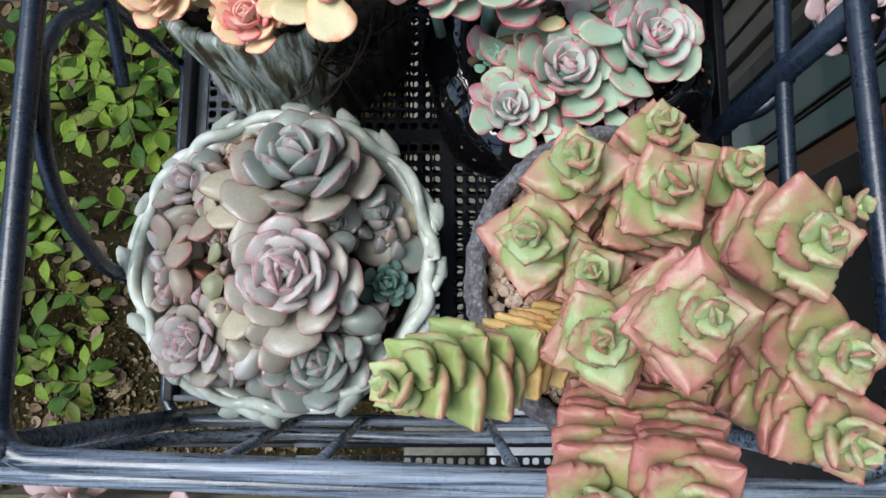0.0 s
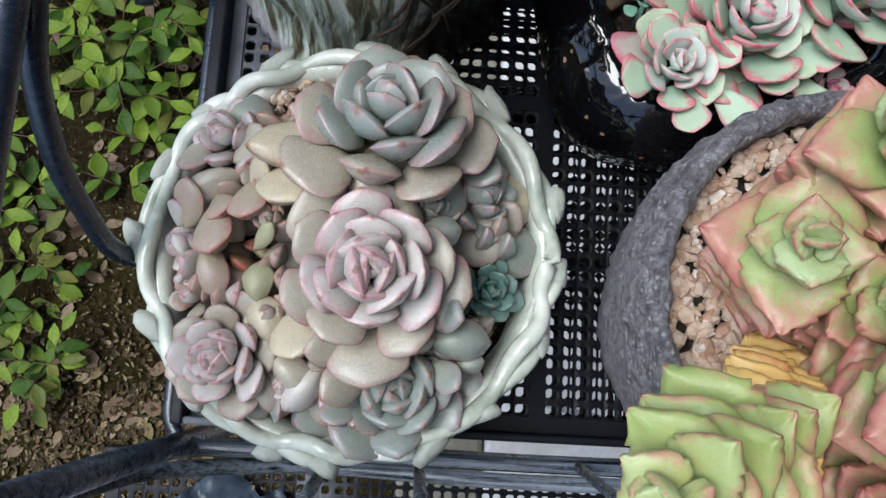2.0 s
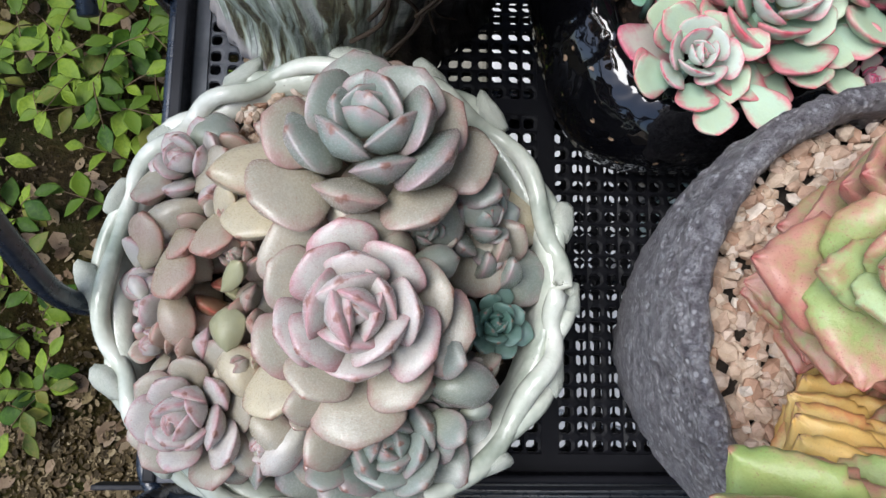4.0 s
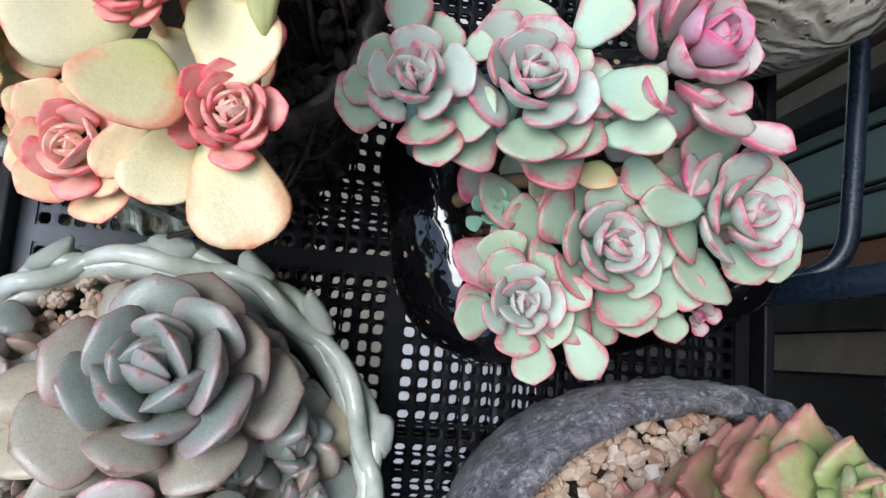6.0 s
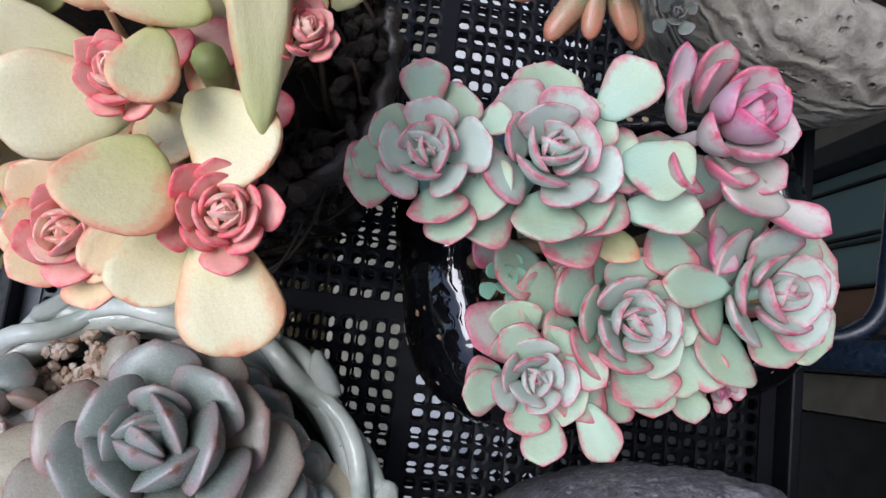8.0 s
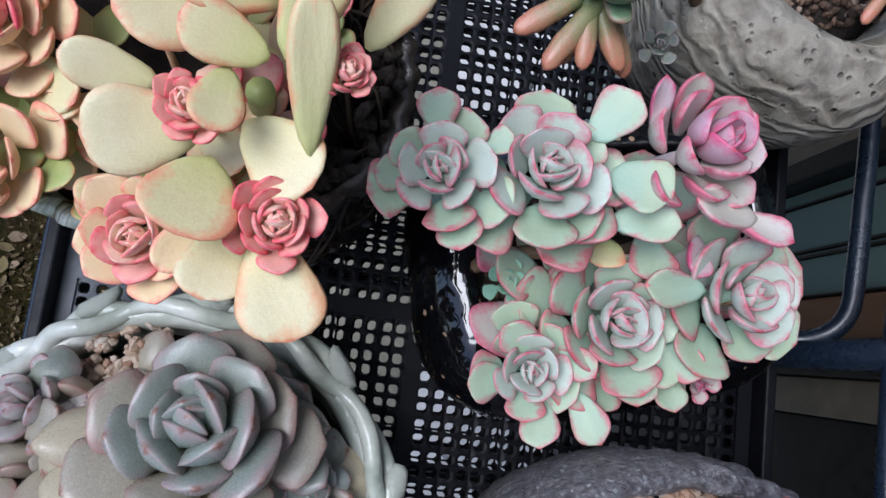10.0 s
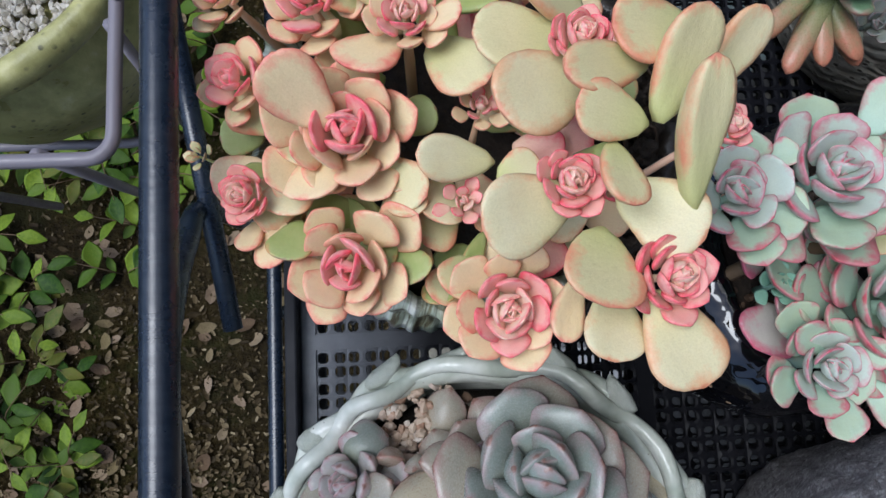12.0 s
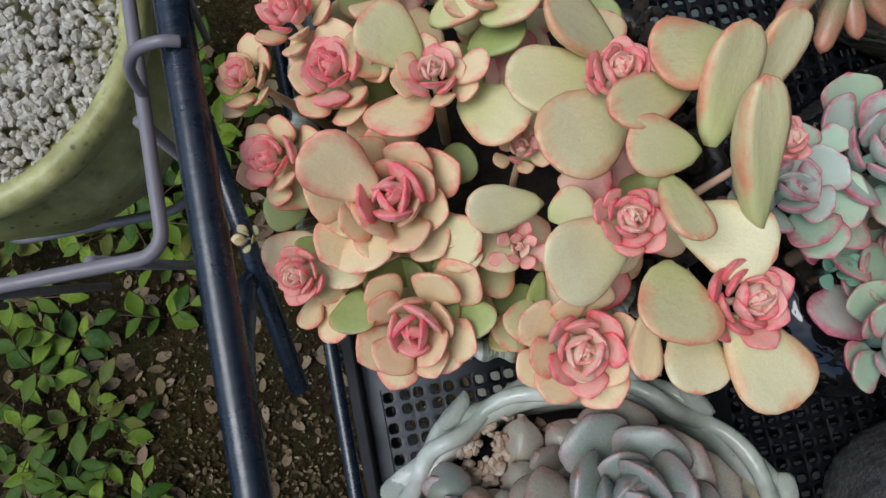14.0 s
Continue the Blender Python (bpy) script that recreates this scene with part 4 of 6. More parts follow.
    rosette(bowl, (-0.0305, 0.0490, 0.024), (0.2, 0.0, 1), 0.0185, 18, "plump", (TEAL, TEAL, TEAL), 12, 80, 0.3, 0.5, 2.2, 1.1)
    rosette(bowl, (-0.0350, 0.0875, 0.034), (0.45, 0.15, 1), 0.0255, 16, "plump", gb, 14, 74, 0.42, 0.5, 0.7, 1.0)
    rosette(bowl, (-0.1590, 0.0620, 0.018), (-0.6, 0.0, 1), 0.0215, 14, "plump", gp, 10, 78, 0.45, 0.4, 0.5, 1.0)
    ring = part("offset", tube("offset", [Vector((-0.085, 0.062, -0.04)), Vector((-0.085, 0.062, -0.01))], 0.006, 8), GHOST, bowl)
    r = random.Random(21)
    for k in range(34):
        a = 2 * math.pi * (k + r.uniform(-0.3, 0.3)) / 34
        q = r.uniform(0.050, 0.058)
        p = Vector((WC.x + q * math.cos(a), WC.y + q * math.sin(a), r.uniform(-0.006, 0.004)))
        d = Vector((math.cos(a + r.uniform(-0.5, 0.5)), math.sin(a + r.uniform(-0.5, 0.5)), r.uniform(0.15, 0.7)))
        if bare(p + d * 0.009):
            continue
        mat = GHOST_PINK if r.random() < 0.3 else GHOST_GREY if p.x > -0.08 else GHOST
        put_leaf(ring, "plump", 2, mat, p, d, (0.3 * math.cos(a), 0.3 * math.sin(a), 1), r.uniform(0.017, 0.022), r.uniform(1.0, 1.2))
    spare = part("offset", tube("offset", [Vector((-0.085, 0.062, -0.03)), Vector((-0.085, 0.062, 0.03))], 0.006, 8), GHOST, bowl)
    r = random.Random(12)
    for k in range(64):
        a, q = 2 * math.pi * k * 0.381966, 0.016 + 0.048 * math.sqrt(k / 64)
        b = Vector((-0.086 + q * math.cos(a), 0.063 + q * math.sin(a), 0.026 - 0.46 * max(0.0, q - 0.022)))
        out = Vector((math.cos(a + r.uniform(-0.7, 0.7)), math.sin(a + r.uniform(-0.7, 0.7)), r.uniform(0.2, 0.7)))
        if bare(b + out * 0.006):
            continue
        mat = CREAM if r.random() < 0.25 else GHOST_GREY if b.x > -0.07 and r.random() < 0.6 else BROWNISH if b.x < -0.115 and r.random() < 0.4 else GHOST
        up = Vector((0.3 * math.cos(a), 0.3 * math.sin(a), 1)) * (-1 if r.random() < 0.4 else 1)
        put_leaf(spare, "plump", 2, mat, b - out * 0.008, out, up, r.uniform(0.020, 0.027), r.uniform(0.95, 1.15))
    minis = (
        ((-0.1500, 0.0800, 0.026), (-0.5, 0.1), 0.0150, gp), ((-0.1530, 0.0400, 0.026), (-0.5, -0.1), 0.0150, (GHOST_PINK, BROWNISH, GHOST)), ((-0.1255, 0.0860, 0.036), (-0.1, 0.1), 0.0130, (BROWNISH, BROWNISH, GHOST)),
        ((-0.1210, 0.0700, 0.040), (-0.3, 0.0), 0.0120, (GHOST, BROWNISH, BROWNISH)), ((-0.1120, 0.0060, 0.030), (-0.1, -0.3), 0.0150, g3), ((-0.1180, 0.0330, 0.038), (-0.2, 0), 0.0130, (GHOST, CREAM, CREAM)),
        ((-0.0420, 0.0270, 0.030), (0.3, -0.2), 0.0140, gg), ((-0.0950, 0.0880, 0.050), (0, 0.2), 0.0130, (GHOST, CREAM, GHOST)), ((-0.0560, 0.0780, 0.046), (0.3, 0.1), 0.0130, gg), ((-0.0950, 0.0190, 0.040), (0, -0.2), 0.0130, (CREAM, GHOST, GHOST)),
    )
    for at, (ax, ay), rad, mats in minis:
        rosette(bowl, at, (ax, ay, 1), rad, 9, "plump", mats, 22, 78, 0.5, 0.4, rnd.uniform(0, 6), 1.05, 0.10, stem=0.03)
    tufts = part("offset", tube("offset", [Vector((-0.12, 0.062, -0.03)), Vector((-0.12, 0.062, 0.0))], 0.005, 8), BROWNISH, bowl)
    r, taken = random.Random(64), [(-0.1400, 0.0157, 0.020), (-0.0689, 0.0071, 0.024), (-0.0807, 0.0507, 0.032), (-0.0785, 0.1215, 0.036), (-0.0374, 0.0877, 0.014), (-0.1455, 0.1065, 0.014)]
    for _ in range(900):
        a, q = r.uniform(0, 2 * math.pi), 0.069 * math.sqrt(r.random())
        x, y = WC.x + q * math.cos(a), WC.y + q * math.sin(a)
        if bare(Vector((x, y, 0))) or any(math.hypot(x - u, y - v) < w for u, v, w in taken):
            continue
        taken.append((x, y, 0.0085))
        d = Vector((0.5 * math.cos(a) + r.uniform(-0.5, 0.5), 0.5 * math.sin(a) + r.uniform(-0.5, 0.5), r.uniform(0.7, 1.5))).normalized()
        side = r.random()
        mat = (BROWNISH if side < 0.45 else GHOST_PINK if side < 0.8 else GHOST) if x < -0.105 else (GHOST_GREY if side < 0.6 else GHOST) if x > -0.07 else (CREAM if side < 0.5 else GHOST)
        size = r.uniform(0.014, 0.019)
        put_leaf(tufts, "plump", 1, mat, Vector((x, y, 0.040 - 0.30 * max(0, q - 0.03))) - d * size, d, (math.cos(a + 2.6), math.sin(a + 2.6), 0.2), size, r.uniform(0.78, 1.0))
    for base, tip, wide, mat in (((-0.1300, 0.0550, 0.014), (-0.1365, 0.0530, 0.024), 1.1, BERRY), ((-0.1270, 0.0600, 0.012), (-0.1310, 0.0630, 0.022), 0.9, BERRY), ((-0.1240, 0.0560, 0.012), (-0.1260, 0.0600, 0.021), 0.9, OLIVE_LEAF)):
        put_leaf(tufts, "plump", 2, mat, Vector(base), Vector(tip) - Vector(base), (-0.5, 0, 1), 1.15 * (Vector(tip) - Vector(base)).length, wide)
    loose_leaves(spare, (
        (-0.1084, 0.0932, 0.0379, -0.1150, 0.0756, 0.0449, 1.25, CREAM),
        (-0.0856, 0.0942, 0.0407, -0.1031, 0.0858, 0.0477, 0.75, CREAM),
        (-0.0764, 0.1055, 0.0386, -0.0746, 0.0892, 0.0456, 1.5, GHOST),
        (-0.0545, 0.0965, 0.0392, -0.0582, 0.0769, 0.0462, 1.35, GHOST_GREY),
        (-0.0905, 0.1065, 0.0338, -0.1234, 0.0956, 0.0408, 0.62, CREAM),
        (-0.0879, 0.1094, 0.0315, -0.1124, 0.1108, 0.0385, 0.7, GHOST),
        (-0.0652, 0.1086, 0.0293, -0.0388, 0.1105, 0.0363, 0.75, GHOST_GREY),
        (-0.0819, 0.0758, 0.0456, -0.0834, 0.0888, 0.0526, 1.2, GHOST),
        (-0.0718, 0.0733, 0.0465, -0.0701, 0.0842, 0.0535, 1.0, GHOST),
        (-0.1353, 0.0893, 0.0247, -0.1555, 0.0839, 0.0317, 0.72, GHOST),
        (-0.1387, 0.0946, 0.0267, -0.1268, 0.1048, 0.0337, 0.9, GHOST),
        (-0.1286, 0.0822, 0.0318, -0.1246, 0.0927, 0.0388, 0.8, CREAM),
    ), "plump", WC, 1.22, 0.65)
    loose_leaves(spare, (
        (-0.1297, 0.0849, 0.0325, -0.1292, 0.0702, 0.0395, 1.05, BROWNISH),
        (-0.1455, 0.0750, 0.0275, -0.1414, 0.0572, 0.0345, 0.95, BROWNISH),
        (-0.1565, 0.0672, 0.0220, -0.1544, 0.0835, 0.0290, 0.9, BROWNISH),
        (-0.1442, 0.0799, 0.0276, -0.1396, 0.0708, 0.0346, 1.1, BROWNISH),
        (-0.1449, 0.0591, 0.0269, -0.1433, 0.0426, 0.0339, 0.95, BROWNISH),
        (-0.1295, 0.0545, 0.0317, -0.1373, 0.0527, 0.0387, 1.05, BERRY),
        (-0.1222, 0.0380, 0.0350, -0.1244, 0.0498, 0.0420, 1.1, OLIVE_LEAF),
        (-0.1249, 0.0579, 0.0373, -0.1176, 0.0660, 0.0443, 0.6, OLIVE_LEAF),
        (-0.1155, 0.0229, 0.0335, -0.1214, 0.0369, 0.0405, 1.0, CREAM),
        (-0.1072, 0.0354, 0.0360, -0.1053, 0.0184, 0.0430, 1.15, CREAM),
        (-0.1148, 0.0205, 0.0294, -0.1050, 0.0055, 0.0364, 0.85, GHOST),
        (-0.0966, 0.0151, 0.0278, -0.1080, 0.0000, 0.0348, 0.8, GHOST_PINK),
    ), "plump", WC, 1.22, 0.65)
    loose_leaves(spare, (
        (-0.1227, 0.0130, 0.0238, -0.1179, -0.0047, 0.0308, 0.85, GHOST),
        (-0.1324, -0.0014, 0.0177, -0.1239, -0.0122, 0.0247, 1.1, GHOST),
        (-0.1173, -0.0010, 0.0202, -0.1139, -0.0132, 0.0272, 1.1, GHOST_GREY),
        (-0.0886, 0.0033, 0.0240, -0.0893, -0.0148, 0.0310, 1.1, GHOST_GREY),
        (-0.0824, 0.0237, 0.0376, -0.0994, 0.0203, 0.0446, 0.8, GHOST),
        (-0.0783, 0.0165, 0.0322, -0.0932, 0.0047, 0.0392, 0.9, GHOST),
        (-0.0696, 0.0259, 0.0381, -0.0564, 0.0267, 0.0451, 0.9, GHOST),
        (-0.0559, 0.0280, 0.0329, -0.0360, 0.0268, 0.0399, 0.85, GHOST_GREY),
        (-0.0543, 0.0172, 0.0275, -0.0411, 0.0072, 0.0345, 0.9, GHOST_GREY),
        (-0.0442, 0.0175, 0.0267, -0.0339, 0.0176, 0.0337, 0.9, GHOST_GREY),
        (-0.0602, 0.0403, 0.0394, -0.0449, 0.0362, 0.0464, 0.9, GHOST_GREY),
        (-0.0650, 0.0528, 0.0465, -0.0526, 0.0545, 0.0535, 1.0, GHOST),
    ), "plump", WC, 1.22, 0.65)
    loose_leaves(spare, (
        (-0.0621, 0.0474, 0.0433, -0.0465, 0.0509, 0.0503, 0.85, GHOST_GREY),
        (-0.0631, 0.0650, 0.0448, -0.0490, 0.0675, 0.0518, 0.9, GHOST_GREY),
        (-0.0706, 0.0624, 0.0470, -0.0646, 0.0751, 0.0540, 1.0, GHOST),
        (-0.0490, 0.0989, 0.0309, -0.0331, 0.0919, 0.0379, 0.9, GHOST_GREY),
        (-0.0465, 0.0676, 0.0374, -0.0364, 0.0539, 0.0444, 1.1, GHOST_GREY),
        (-0.0355, 0.0676, 0.0298, -0.0182, 0.0650, 0.0368, 0.85, GHOST_GREY),
        (-0.0484, 0.0867, 0.0329, -0.0330, 0.0887, 0.0399, 0.8, GHOST_GREY),
        (-0.1444, 0.1150, 0.0187, -0.1357, 0.1274, 0.0257, 1.3, GHOST_GREY),
        (-0.1557, 0.1058, 0.0181, -0.1597, 0.0929, 0.0251, 1.0, GHOST),
        (-0.1608, 0.0682, 0.0193, -0.1642, 0.0774, 0.0263, 0.9, GHOST_PINK),
        (-0.1561, 0.0563, 0.0208, -0.1630, 0.0624, 0.0278, 0.9, GHOST_PINK),
        (-0.1555, 0.0479, 0.0204, -0.1616, 0.0449, 0.0274, 0.9, GHOST_PINK),
    ), "plump", WC, 1.22, 0.65)


build_white_bowl()

# ---- black glazed pot of pink-edged rosettes ----
BC = Vector((0.078, 0.190, FLOOR))


def squarish(a):
    a -= radians(14)
    c, s = abs(math.cos(a)) / 0.088, abs(math.sin(a)) / 0.066
    return 1.0 / (c ** 3.2 + s ** 3.2) ** (1 / 3.2)


def build_black_pot():
    pot = thing("potted_succulent", "glossy black rounded-square pot of mint rosettes with pink edges", "succulent pot", BC)
    h = 0.022 - FLOOR
    prof = [(0.3, 0.002), (0.78, 0.0), (0.86, 0.006), (0.95, 0.025), (0.995, 0.042), (1.0, h - 0.030), (0.97, h - 0.018), (0.91, h - 0.008), (0.84, h - 0.002), (0.77, h + 0.001), (0.72, h), (0.69, h - 0.004), (0.675, h - 0.012), (0.66, h - 0.022), (0.3, h - 0.027)]
    part("pot", lathe("pot", prof, 120, squarish, 0.0025, 42), BLACK_GLAZE, pot, "", Matrix.Translation(BC))
    part("soil", lathe("soil", [(0.68, h - 0.016), (0.6, h - 0.010), (0.2, h - 0.006), (0.02, h - 0.006)], 48, squarish, 0.003, 70), SOIL, pot, "", Matrix.Translation(BC))
    tagged(part("grit", pebbles("grit", disc_spots(BC.x, BC.y, 0.655, 0.010, 420, 0.006, squarish), 0.0022, 8), BROWN_GRIT, pot), "dark brown grit", kind="stuff")
    m3 = (ECHEVERIA_HEART, ECHEVERIA, ECHEVERIA)
    p3 = (ECHEVERIA_MAGENTA, ECHEVERIA_PINK, ECHEVERIA_PINK)
    h3 = (ECHEVERIA_HEART, ECHEVERIA_HEART, ECHEVERIA)
    rosette(pot, (0.0360, 0.1400, 0.055), (-0.05, -0.10, 1), 0.0255, 17, "spoon", h3, 14, 68, 0.30, 0.5, 0.3, 1.16, reach=0.64)
    rosette(pot, (0.0670, 0.1620, 0.059), (0.05, 0.0, 1), 0.0400, 25, "spoon", m3, 10, 68, 0.25, 0.5, 1.1, 1.20, 0.08, reach=0.6)
    rosette(pot, (0.1140, 0.1770, 0.065), (0.15, -0.05, 1), 0.0370, 21, "spoon", h3, 12, 68, 0.28, 0.5, 2.0, 1.18, 0.08, reach=0.62)
    rosette(pot, (-0.0100, 0.1995, 0.092), (-0.12, 0.02, 1), 0.0265, 16, "spoon", h3, 14, 66, 0.32, 0.5, 0.6, 1.18, 0.08, stem=0.055)
    rosette(pot, (0.0265, 0.2065, 0.090), (0.0, 0.05, 1), 0.0350, 21, "spoon", h3, 12, 68, 0.27, 0.5, 1.7, 1.18, 0.08, stem=0.055, reach=0.62)
    rosette(pot, (0.0840, 0.2240, 0.092), (0.25, 0.05, 1), 0.0340, 17, "spoon", p3, 28, 78, 0.42, 0.45, 2.6, 0.86, stem=0.055)
    rosette(pot, (0.1120, 0.1430, 0.030), (0.0, -0.3, 1), 0.0130, 12, "spoon", p3, 14, 78, 0.4, 0.45, 0.2, 0.9)
    rosette(pot, (0.0262, 0.1725, 0.044), (-0.1, 0, 1), 0.0115, 10, "spoon", (MINI, MINI, MINI), 12, 75, 0.4, 0.45, 0.2, 0.9, label="tiny turquoise offset")
    under = part("offset", tube("offset", [Vector((0.075, 0.19, 0.0)), Vector((0.075, 0.19, 0.018))], 0.004, 8), STEM, pot)
    r = random.Random(9)
    for k in range(40):
        a, q = r.uniform(0, 2 * math.pi), 0.040 * math.sqrt(r.random())
        p = Vector((0.072 + 1.15 * q * math.cos(a), 0.184 + 0.8 * q * math.sin(a), 0.020 + 0.016 * r.random()))
        d = Vector((math.cos(a + r.uniform(-0.8, 0.8)), math.sin(a + r.uniform(-0.8, 0.8)), r.uniform(0.1, 0.6)))
        put_leaf(under, "spoon", 2, YELLOW_OLIVE if k % 19 == 4 else ECHEVERIA_PINK if r.random() < 0.3 else ECHEVERIA, p, d, (0.3 * math.cos(a), 0.3 * math.sin(a), 1), r.uniform(0.016, 0.025), r.uniform(0.95, 1.15))
    extra = part("stem", tube("stem", curve_points([(0.0, 0.17, 0.0), (0.03, 0.185, 0.032), (0.07, 0.19, 0.036), (0.1, 0.21, 0.03)], 6), 0.003, 8), STEM, pot, "bare pinkish brown stem")
    loose_leaves(extra, (
        (0.0500, 0.1940, 0.060, 0.0320, 0.1770, 0.066, 0.95, ECHEVERIA),
        (0.0500, 0.2050, 0.066, 0.0440, 0.1840, 0.071, 1.05, ECHEVERIA),
        (0.0620, 0.1920, 0.052, 0.0580, 0.1800, 0.055, 1.3, YELLOW_OLIVE),
        (0.0550, 0.1960, 0.068, 0.0770, 0.1960, 0.074, 0.72, ECHEVERIA),
        (0.0760, 0.1970, 0.048, 0.0790, 0.1780, 0.052, 1.0, ECHEVERIA),
        (0.0970, 0.1770, 0.058, 0.0700, 0.1750, 0.063, 0.55, ECHEVERIA),
        (0.0510, 0.2110, 0.076, 0.0700, 0.2030, 0.081, 1.1, ECHEVERIA),
        (0.0420, 0.2200, 0.080, 0.0540, 0.2350, 0.086, 0.95, ECHEVERIA),
        (0.1050, 0.2020, 0.076, 0.0790, 0.2020, 0.080, 0.6, ECHEVERIA_PINK),
        (0.0980, 0.2040, 0.072, 0.1160, 0.1940, 0.077, 0.65, ECHEVERIA_PINK),
        (0.0950, 0.1980, 0.054, 0.0920, 0.1810, 0.058, 0.7, ECHEVERIA_MAGENTA),
        (0.0040, 0.2100, 0.082, 0.0140, 0.2140, 0.085, 0.95, ECHEVERIA),
    ), "spoon", BC, 1.06)
    loose_leaves(extra, (
        (0.0000, 0.1930, 0.075, 0.0030, 0.1760, 0.079, 0.95, ECHEVERIA),
        (-0.0170, 0.1970, 0.077, -0.0300, 0.1980, 0.081, 0.95, ECHEVERIA),
        (-0.0100, 0.2130, 0.082, -0.0130, 0.2260, 0.088, 1.05, ECHEVERIA),
        (0.0620, 0.2240, 0.084, 0.0580, 0.2400, 0.096, 0.4, ECHEVERIA_MAGENTA),
        (0.0300, 0.1370, 0.042, 0.0140, 0.1330, 0.046, 1.0, ECHEVERIA),
        (0.0430, 0.1310, 0.040, 0.0450, 0.1130, 0.045, 0.85, ECHEVERIA),
        (0.0560, 0.1340, 0.040, 0.0680, 0.1180, 0.044, 0.75, ECHEVERIA),
        (0.0480, 0.1510, 0.046, 0.0600, 0.1410, 0.052, 0.75, ECHEVERIA),
        (0.0410, 0.1470, 0.046, 0.0240, 0.1560, 0.052, 0.75, ECHEVERIA),
        (0.0790, 0.1490, 0.038, 0.0810, 0.1320, 0.042, 1.0, ECHEVERIA),
        (0.0930, 0.1480, 0.032, 0.0970, 0.1310, 0.036, 0.8, ECHEVERIA),
    ), "spoon", BC, 1.06)
    loose_leaves(extra, (
        (0.0890, 0.1560, 0.040, 0.1040, 0.1470, 0.046, 0.8, ECHEVERIA),
        (0.0740, 0.1460, 0.030, 0.0680, 0.1280, 0.034, 0.8, ECHEVERIA),
    ), "spoon", BC, 1.06)


build_black_pot()

# ---- dark stoneware bowl of stacked-leaf stems ----
SC = Vector((0.0872, 0.0418, FLOOR))


def build_stone_pot():
    pot = thing("potted_succulent", "dark rough stoneware bowl of red-green stacked stems in peach grit", "succulent pot", SC)
    h = 0.093 - FLOOR
    prof = [(0.03, 0.002), (0.050, 0.0), (0.054, 0.004), (0.060, 0.030), (0.067, 0.060), (0.0735, 0.090), (0.0765, h - 0.034), (0.0770, h - 0.022), (0.0760, h - 0.008), (0.0745, h - 0.002), (0.0725, h), (0.0700, h), (0.0683, h - 0.002), (0.0675, h - 0.008), (0.067, h - 0.03), (0.02, h - 0.035)]
    dense = [(a[0] + (b[0] - a[0]) * k / 3, a[1] + (b[1] - a[1]) * k / 3) for a, b in zip(prof, prof[1:]) for k in range(3)] + prof[-1:]
    part("pot", lathe("pot", dense, 260, lambda a: 1 + 0.006 * math.sin(3 * a + 1), 0.0024, 170), STONE, pot, "", Matrix.Translation(SC))
    part("soil", lathe("soil", [(0.067, h - 0.022), (0.05, h - 0.018), (0.004, h - 0.015)], 48, None, 0.002, 70), SOIL, pot, "", Matrix.Translation(SC))
    tagged(part("grit", pebbles("grit", disc_spots(SC.x, SC.y, 0.0660, 0.077, 2600, 0.004), 0.0030, 9), PEACH_GRIT, pot), "peach and cream angular grit", kind="stuff")
    m = (CRASSULA,)
    rows = [
        # base, middle, top, leaf size, turn, yellowed pairs
        ((0.062, 0.022, 0.074), (0.028, 0.006, 0.135), (-0.019, -0.004, 0.192), 0.0195, 0.785, 12),
        ((0.056, 0.052, 0.074), (0.043, 0.053, 0.115), (0.031, 0.051, 0.157), 0.0215, 0.0, 1),
        ((0.072, 0.040, 0.074), (0.063, 0.038, 0.115), (0.055, 0.037, 0.157), 0.0175, 0.6, 1),
        ((0.072, 0.026, 0.074), (0.060, 0.014, 0.14), (0.048, 0.0095, 0.202), 0.0200, 0.5, 1),
        ((0.084, 0.030, 0.074), (0.076, 0.018, 0.16), (0.069, 0.014, 0.237), 0.0200, 0.1, 1),
        ((0.084, 0.055, 0.074), (0.080, 0.061, 0.14), (0.077, 0.063, 0.192), 0.0205, 0.7, 0),
        ((0.064, 0.066, 0.074), (0.054, 0.074, 0.13), (0.048, 0.077, 0.176), 0.0205, 0.3, 0),
        ((0.088, 0.080, 0.074), (0.089, 0.094, 0.11), (0.089, 0.099, 0.150), 0.0185, 0.2, 0),
        ((0.104, 0.066, 0.074), (0.110, 0.073, 0.12), (0.113, 0.076, 0.165), 0.0185, 0.9, 0),
        ((0.104, 0.044, 0.074), (0.112, 0.043, 0.15), (0.117, 0.040, 0.208), 0.0230, 0.4, 0),
        ((0.112, 0.030, 0.074), (0.122, 0.014, 0.14), (0.128, 0.004, 0.198), 0.0210, 0.1, 0),
        ((0.104, 0.014, 0.074), (0.120, -0.008, 0.14), (0.128, -0.024, 0.196), 0.0200, 0.6, 0),
        ((0.078, 0.010, 0.074), (0.060, -0.020, 0.14), (0.044, -0.047, 0.196), 0.0210, 0.785, 1),
        ((0.092, 0.012, 0.074), (0.082, -0.020, 0.145), (0.070, -0.045, 0.210), 0.0210, 0.785, 1),
        ((0.132, 0.060, 0.074), (0.164, 0.068, 0.10), (0.184, 0.071, 0.120), 0.0150, 0.2, 0),
    ]
    for a, b, c, size, turn, gold in rows:
        tower(pot, (a, b, c), size, (CRASSULA_GREEN,) if gold > 4 else (CRASSULA_RED,) if c[1] < -0.02 or c[0] > 0.115 or c[2] > 0.23 else m, 0.34 if gold > 4 else 0.25 if c[1] < -0.04 else 0.33, "", turn, gold)


build_stone_pot()

